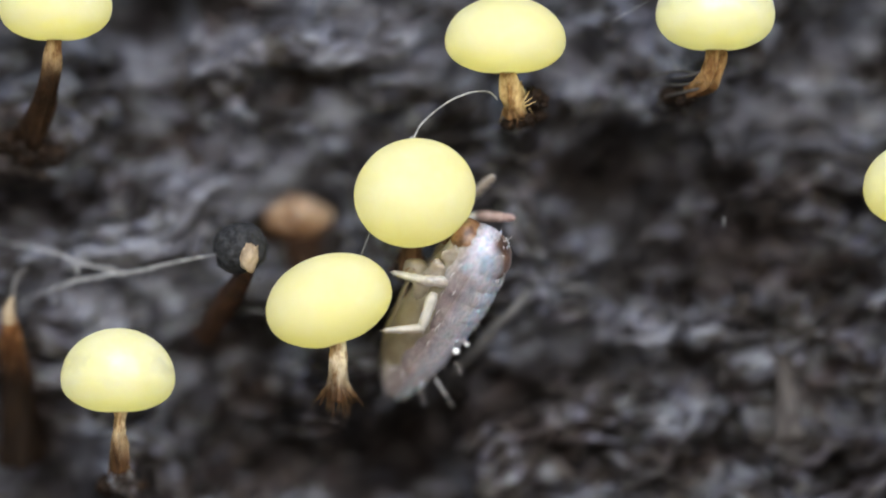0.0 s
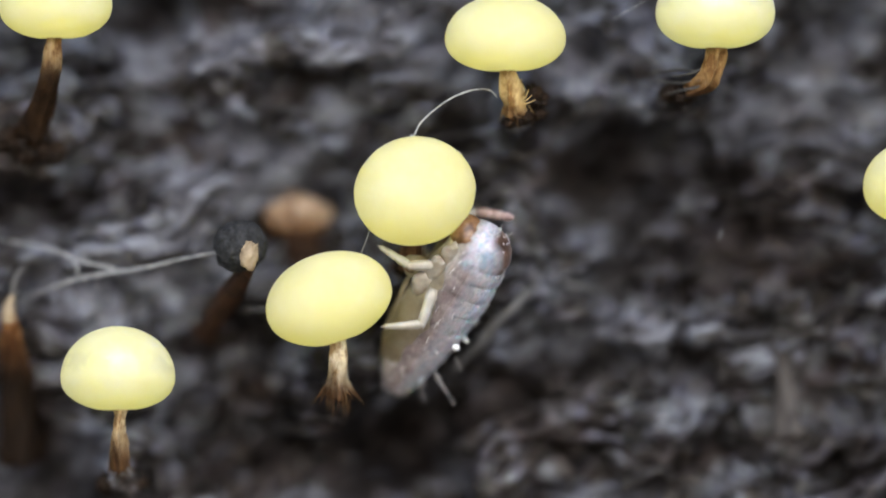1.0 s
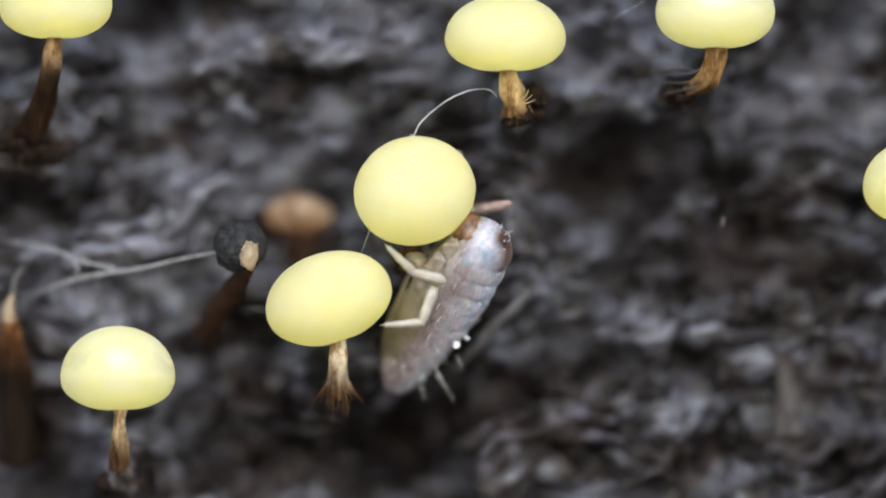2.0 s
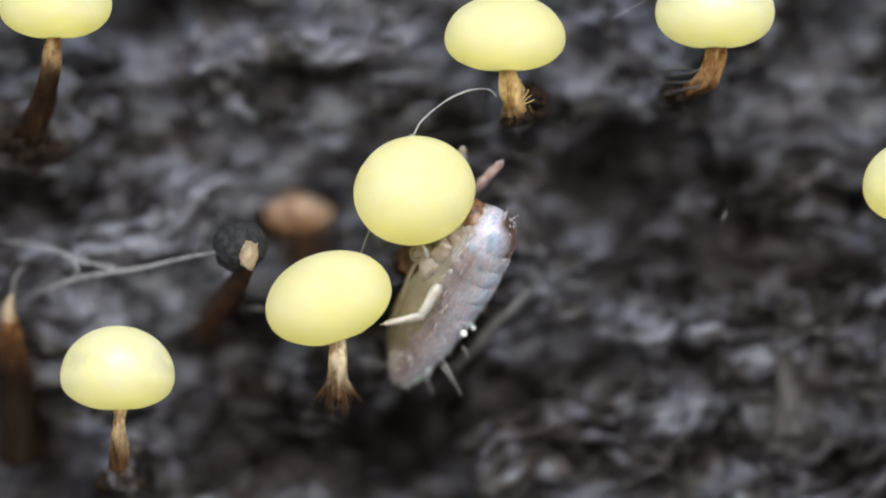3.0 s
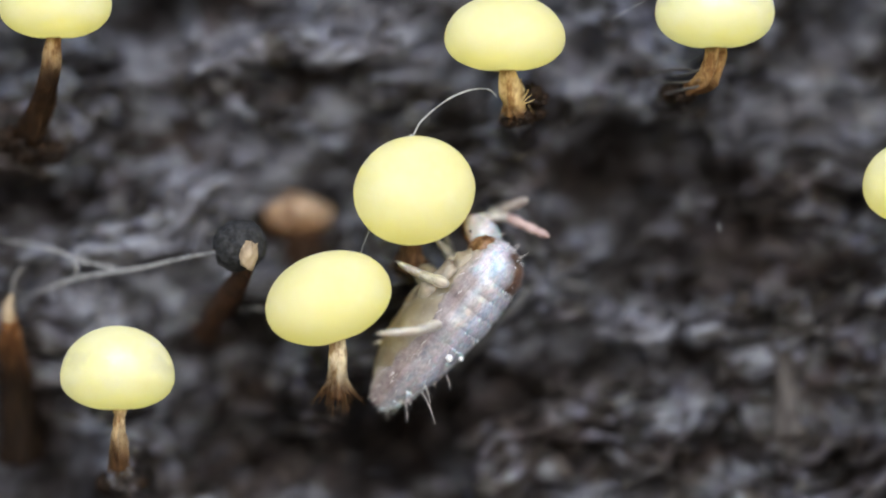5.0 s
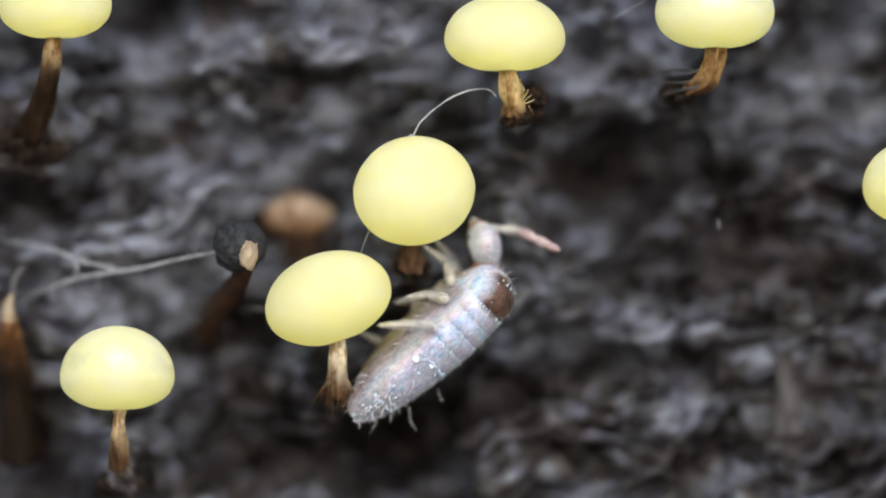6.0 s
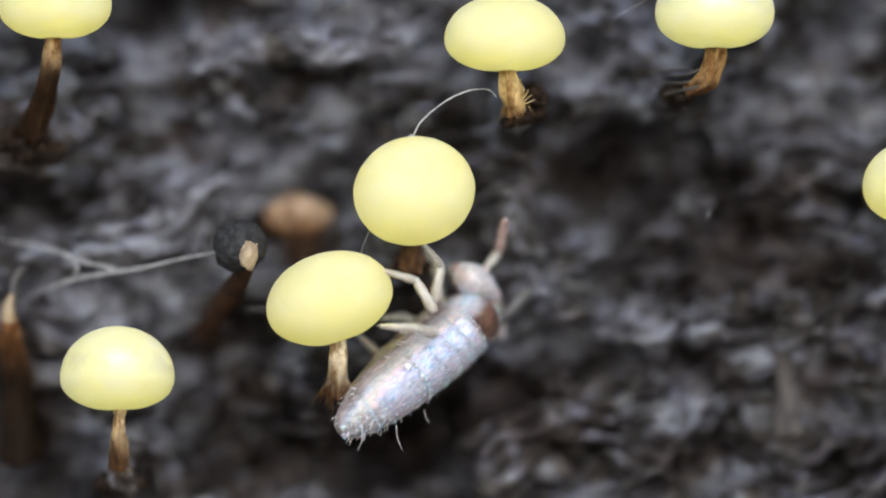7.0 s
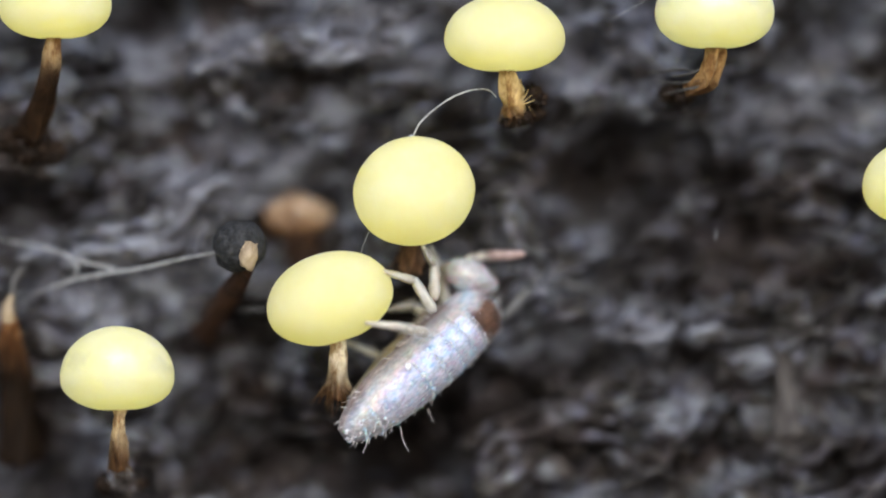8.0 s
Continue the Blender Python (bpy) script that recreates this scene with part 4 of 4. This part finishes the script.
# seconds; middle u, v; face u, v; depth
HEAD = [(0.0, 822, 424, 796, 398, 62), (1.7, 822, 421, 796, 395, 62), (2.8, 826, 398, 800, 372, 62), (3.2, 832, 400, 806, 374, 62), (3.5, 846, 388, 828, 356, 62), (3.8, 842, 396, 824, 366, 62),
        (4.0, 840, 402, 818, 374, 62), (4.5, 842, 404, 822, 376, 62), (4.7, 846, 408, 826, 380, 62), (5.3, 868, 420, 855, 386, 66), (5.8, 886, 424, 880, 386, 70),
        (6.0, 858, 434, 848, 398, 70), (6.5, 846, 477, 820, 455, 80), (7.0, 840, 499, 812, 480, 92), (7.5, 842, 500, 808, 491, 94), (8.0, 830, 488, 796, 475, 92)]
# seconds; base u, v; elbow u, v; tip u, v; depth of the base; depth sign
NEAR = [(0.0, 800, 385, 845, 378, 910, 382, 64, 1), (0.5, 800, 382, 845, 377, 910, 388, 64, 1), (1.5, 798, 380, 843, 375, 905, 380, 64, 1),
        (2.8, 800, 372, 836, 342, 889, 292, 64, 1), (3.0, 800, 372, 840, 336, 890, 286, 64, 1), (3.1, 802, 368, 845, 340, 897, 298, 64, 1),
        (3.2, 806, 360, 850, 345, 938, 336, 64, 1), (3.3, 812, 356, 852, 346, 934, 354, 64, 1), (3.4, 820, 352, 850, 344, 899, 348, 64, -1),
        (3.5, 828, 352, 848, 342, 866, 342, 64, -1), (3.6, 832, 352, 850, 330, 862, 296, 64, 1), (3.7, 836, 362, 858, 318, 876, 246, 64, 1),
        (3.8, 836, 372, 862, 325, 865, 262, 62, 1), (3.9, 836, 374, 868, 330, 870, 262, 62, 1), (4.0, 836, 374, 890, 336, 948, 260, 62, 1),
        (4.1, 836, 376, 894, 342, 972, 296, 62, 1), (4.2, 836, 380, 890, 356, 963, 337, 62, 1), (4.3, 838, 380, 880, 360, 934, 349, 62, 1),
        (4.4, 838, 380, 860, 364, 888, 361, 62, -1), (4.5, 838, 380, 852, 362, 880, 350, 62, -1), (4.6, 838, 378, 858, 352, 884, 324, 62, -1),
        (4.7, 838, 376, 880, 372, 931, 394, 62, 1), (5.3, 868, 388, 920, 392, 990, 425, 64, 1), (5.8, 892, 392, 945, 402, 1020, 440, 66, 1),
        (5.9, 880, 398, 936, 404, 1013, 446, 66, 1), (6.0, 866, 404, 920, 408, 990, 443, 66, 1), (6.1, 858, 410, 910, 405, 974, 424, 66, 1),
        (6.2, 848, 420, 885, 395, 933, 363, 66, 1), (6.3, 846, 428, 892, 402, 954, 369, 66, 1), (6.4, 846, 440, 900, 446, 978, 453, 68, 1),
        (6.5, 848, 452, 902, 445, 983, 428, 74, 1), (6.6, 850, 462, 905, 446, 984, 414, 78, 1), (6.7, 850, 466, 908, 455, 993, 446, 80, 1),
        (6.8, 850, 470, 902, 450, 970, 423, 82, 1), (6.9, 852, 478, 886, 440, 904, 386, 84, 1), (7.0, 854, 484, 884, 446, 895, 388, 86, 1),
        (7.1, 856, 490, 906, 468, 969, 428, 88, 1), (7.2, 858, 494, 912, 484, 985, 467, 88, 1), (7.3, 858, 494, 906, 476, 960, 441, 88, 1),
        (7.4, 858, 492, 908, 478, 978, 448, 88, 1), (7.5, 854, 486, 908, 480, 988, 474, 88, 1), (7.6, 850, 484, 904, 474, 976, 458, 88, 1),
        (7.7, 850, 480, 894, 454, 949, 411, 88, 1), (7.8, 850, 474, 870, 430, 890, 354, 86, 1), (7.9, 838, 464, 872, 440, 915, 400, 86, 1),
        (8.0, 830, 458, 862, 453, 930, 450, 86, 1)]
FAR = [(0.0, 806, 374, 838, 340, 874, 308, 90, 1), (0.5, 806, 374, 830, 330, 850, 292, 90, 1), (1.0, 804, 374, 806, 320, 812, 270, 90, 1),
       (1.7, 804, 374, 806, 320, 812, 270, 90, 1), (2.8, 808, 360, 812, 310, 815, 265, 90, 1), (3.2, 812, 358, 826, 302, 832, 258, 90, 1),
       (3.4, 826, 352, 846, 296, 834, 243, 90, 1), (3.5, 836, 350, 852, 288, 828, 222, 90, 1), (3.6, 838, 352, 858, 296, 853, 233, 90, 1),
       (3.7, 838, 358, 862, 302, 884, 222, 90, 1), (3.8, 836, 366, 846, 330, 840, 280, 95, 1), (3.9, 834, 368, 818, 330, 800, 285, 100, 1),
       (4.2, 832, 372, 822, 335, 806, 290, 100, 1), (4.3, 834, 372, 862, 345, 890, 312, 90, 1), (4.4, 834, 372, 848, 330, 853, 286, 90, 1),
       (4.5, 834, 372, 842, 325, 832, 268, 90, 1), (4.7, 838, 374, 850, 330, 846, 280, 90, 1), (5.3, 872, 400, 905, 415, 940, 450, 110, 1),
       (5.8, 892, 404, 935, 425, 958, 480, 150, 1), (6.0, 868, 430, 880, 475, 862, 540, 160, 1), (6.5, 852, 474, 862, 520, 835, 580, 170, 1),
       (6.8, 850, 490, 872, 540, 862, 610, 180, 1), (7.0, 850, 498, 884, 542, 890, 600, 185, 1), (7.3, 850, 500, 884, 548, 885, 622, 185, 1),
       (7.5, 850, 500, 892, 540, 905, 560, 185, 1), (8.0, 840, 490, 876, 535, 882, 588, 185, 1)]
FORE = [(0.0, 800, 470, 778, 440, 800, 410, 40, 1), (1.7, 800, 468, 778, 438, 800, 408, 40, 1), (3.0, 806, 450, 790, 425, 800, 400, 40, 1), (3.5, 812, 455, 795, 430, 800, 400, 40, 1), (4.0, 800, 462, 785, 435, 790, 405, 40, 1),
        (4.5, 800, 470, 786, 440, 786, 410, 40, 1), (5.3, 810, 480, 795, 455, 765, 435, 40, 1), (5.8, 818, 490, 800, 462, 756, 438, 30, 1), (6.0, 800, 500, 792, 465, 755, 438, 30, 1),
        (6.5, 785, 525, 782, 470, 760, 432, 30, 1), (7.0, 770, 530, 782, 468, 752, 434, 30, 1), (7.5, 776, 530, 792, 468, 757, 448, 30, 1), (8.0, 770, 525, 770, 468, 750, 436, 30, 1)]
MID = [(0.0, 790, 496, 748, 492, 697, 479, -4, -1), (0.3, 785, 485, 735, 480, 690, 458, -4, -1), (0.5, 785, 475, 722, 473, 680, 440, -4, -1), (1.0, 785, 468, 722, 470, 675, 438, -4, -1), (1.5, 788, 486, 742, 476, 682, 448, -4, -1),
       (2.8, 800, 480, 765, 470, 752, 440, 0, 1), (3.0, 800, 480, 765, 470, 752, 440, 0, 1), (3.5, 800, 482, 768, 462, 734, 438, 0, 1), (3.8, 790, 475, 740, 472, 692, 452, -2, 1), (4.0, 785, 468, 732, 475, 688, 450, -2, 1),
       (4.5, 790, 476, 735, 478, 712, 450, -2, 1), (5.3, 790, 510, 750, 490, 715, 470, -2, 1), (5.8, 800, 520, 765, 500, 740, 470, 5, 1), (6.0, 790, 530, 756, 522, 726, 526, 0, 1), (6.2, 785, 535, 752, 512, 716, 485, -2, 1), (6.5, 780, 545, 752, 525, 708, 496, -2, 1),
       (7.0, 768, 548, 736, 495, 680, 479, 0, 1), (7.5, 770, 548, 738, 496, 680, 480, 0, 1), (8.0, 766, 548, 735, 496, 680, 480, 0, 1)]
HIND = [(0.0, 766, 520, 746, 578, 668, 582, -24, -1), (1.7, 766, 517, 746, 576, 668, 578, -24, -1), (3.0, 776, 508, 742, 566, 668, 576, -24, -1), (3.5, 776, 508, 740, 568, 668, 575, -24, -1), (4.0, 764, 520, 746, 572, 668, 575, -24, -1),
        (4.5, 780, 560, 745, 576, 668, 576, -24, -1), (5.3, 775, 568, 740, 572, 668, 576, -22, -1), (5.8, 770, 575, 738, 568, 668, 578, -18, -1), (6.0, 765, 580, 730, 574, 668, 576, -18, -1), (6.5, 765, 590, 730, 580, 668, 574, -18, -1),
        (7.0, 770, 590, 735, 580, 668, 576, -18, -1), (7.5, 770, 590, 735, 580, 668, 576, -18, -1), (8.0, 755, 590, 715, 578, 642, 570, -20, -1)]
FORE_OFF = [(0.0, 812, 466, 790, 440, 790, 405, 80, 1), (4.5, 812, 470, 795, 440, 790, 405, 80, 1), (5.8, 825, 490, 805, 455, 782, 425, 90, 1), (6.0, 815, 505, 800, 460, 775, 430, 90, 1), (8.0, 790, 540, 785, 490, 765, 440, 90, 1)]
MID_OFF = [(0.0, 790, 500, 760, 490, 740, 445, 90, 1), (4.5, 800, 500, 760, 500, 740, 450, 90, 1), (6.0, 785, 550, 745, 530, 705, 535, 95, 1), (8.0, 770, 565, 730, 540, 690, 548, 95, 1)]
HIND_OFF = [(0.0, 770, 560, 730, 560, 700, 600, 95, 1), (4.5, 770, 580, 720, 590, 680, 610, 95, 1), (6.0, 740, 620, 690, 615, 640, 590, 95, 1), (7.0, 720, 640, 670, 628, 632, 592, 95, 1), (8.0, 715, 650, 668, 630, 610, 605, 95, 1)]


def row_at(rows, t):
    return [float(np.interp(t, [r[0] for r in rows], [r[k] for r in rows])) for k in range(len(rows[0]))]


def body_pose(t):
    _, tu, tv, fu, fv, roll, depth, lean = row_at(BODY, t)
    flat = math.hypot(fu - tu, fv - tv)
    rise = math.sqrt(max(371.0 ** 2 - flat ** 2, 0)) * lean
    f = Vector((fu - tu, rise, tv - fv)).normalized()
    left = Vector((0, -1, 0))
    left = (left - f * left.dot(f)).normalized()
    m = Matrix((f, left, f.cross(left))).transposed().to_4x4() @ Matrix.Rotation(-radians(roll), 4, "X")
    m.translation = P((tu + fu) / 2, (tv + fv) / 2, depth)
    return m


def aim(a, b, up=(0, -1, 0)):
    """A pose at a with x towards b."""
    x = (b - a).normalized()
    z = Vector(up)
    z = (z - x * z.dot(x)).normalized()
    m = Matrix((x, z.cross(x), z)).transposed().to_4x4()
    m.translation = a
    return m


def bone(a, u, v, length, sign):
    """The end of a rigid piece of that length which starts at a and points to u, v."""
    b = P(u, v, a.y / S)
    flat = (b - a).length
    if flat < length * S:
        b.y += sign * math.sqrt((length * S) ** 2 - flat ** 2)
    return a + (b - a).normalized() * length * S


def speck():
    ob = part("dust_mote", blob(2.4, 2.2, 10, 0.4, 2, 2, 3), FOGGY)
    return tagged(ob, "tiny pale dust mote drifting on an unseen thread", "dust mote")


def motions():
    root, head, limbs = SPRINGTAIL
    walk(root, [(r[0], body_pose(r[0])) for r in BODY])
    rows = []
    for t, u, v, fu, fv, d in HEAD:
        rows.append((t, body_pose(t).inverted() @ aim(P(u, v, d), P(fu, fv, d - 6), body_pose(t).to_3x3().col[2])))
    walk(head, rows)
    for name, table, l1, l2 in (("near", NEAR, 60, 90), ("far", FAR, 60, 90), ("fore", FORE, 60, 64), ("mid", MID, 60, 64), ("hind", HIND, 60, 72),
                                ("fore_off", FORE_OFF, 60, 64), ("mid_off", MID_OFF, 60, 64), ("hind_off", HIND_OFF, 60, 64)):
        upper, lower = limbs[name]
        one, two = [], []
        for t, u, v, eu, ev, tu, tv, d, sign in table:
            a = P(u, v, d)
            k = bone(a, eu, ev, l1, sign)
            k2 = bone(k, tu, tv, l2, -sign)
            wa, wk = aim(a, k), aim(k, k2)
            one.append((t, body_pose(t).inverted() @ wa))
            two.append((t, wa.inverted() @ wk))
        for rws in (one, two):
            if rws[-1][0] < 8.0:
                rws.append((8.0, rws[-1][1]))
        walk(upper, one)
        walk(lower, two)
    at = NUDGED.location.copy()
    rock = [(0.0, 0.0), (6.4, 0.0), (7.0, 0.7), (8.0, 1.0)]
    walk(NUDGED, [(t, Matrix.Translation(at) @ pose(0, 0, 0, 0, a, 0)) for t, a in rock])
    walk(MOTE, [(t, Matrix.Translation(P(u, v, 70)) @ pose(0, 0, 0, 0, a, 0)) for t, u, v, a in
                [(0.0, 1283, 388, 0), (1.0, 1277, 415, 20), (1.7, 1280, 400, 5), (3.5, 1285, 380, 25), (4.5, 1277, 403, -10), (6.5, 1273, 388, 0), (7.0, 1257, 378, 15), (8.0, 1270, 415, 5)]])


NUDGED = fruiting_bodies()
black_head()
orange_bud()
bare_stalks()
crumbs()
strands()
SPRINGTAIL = springtail()
MOTE = speck()
motions()
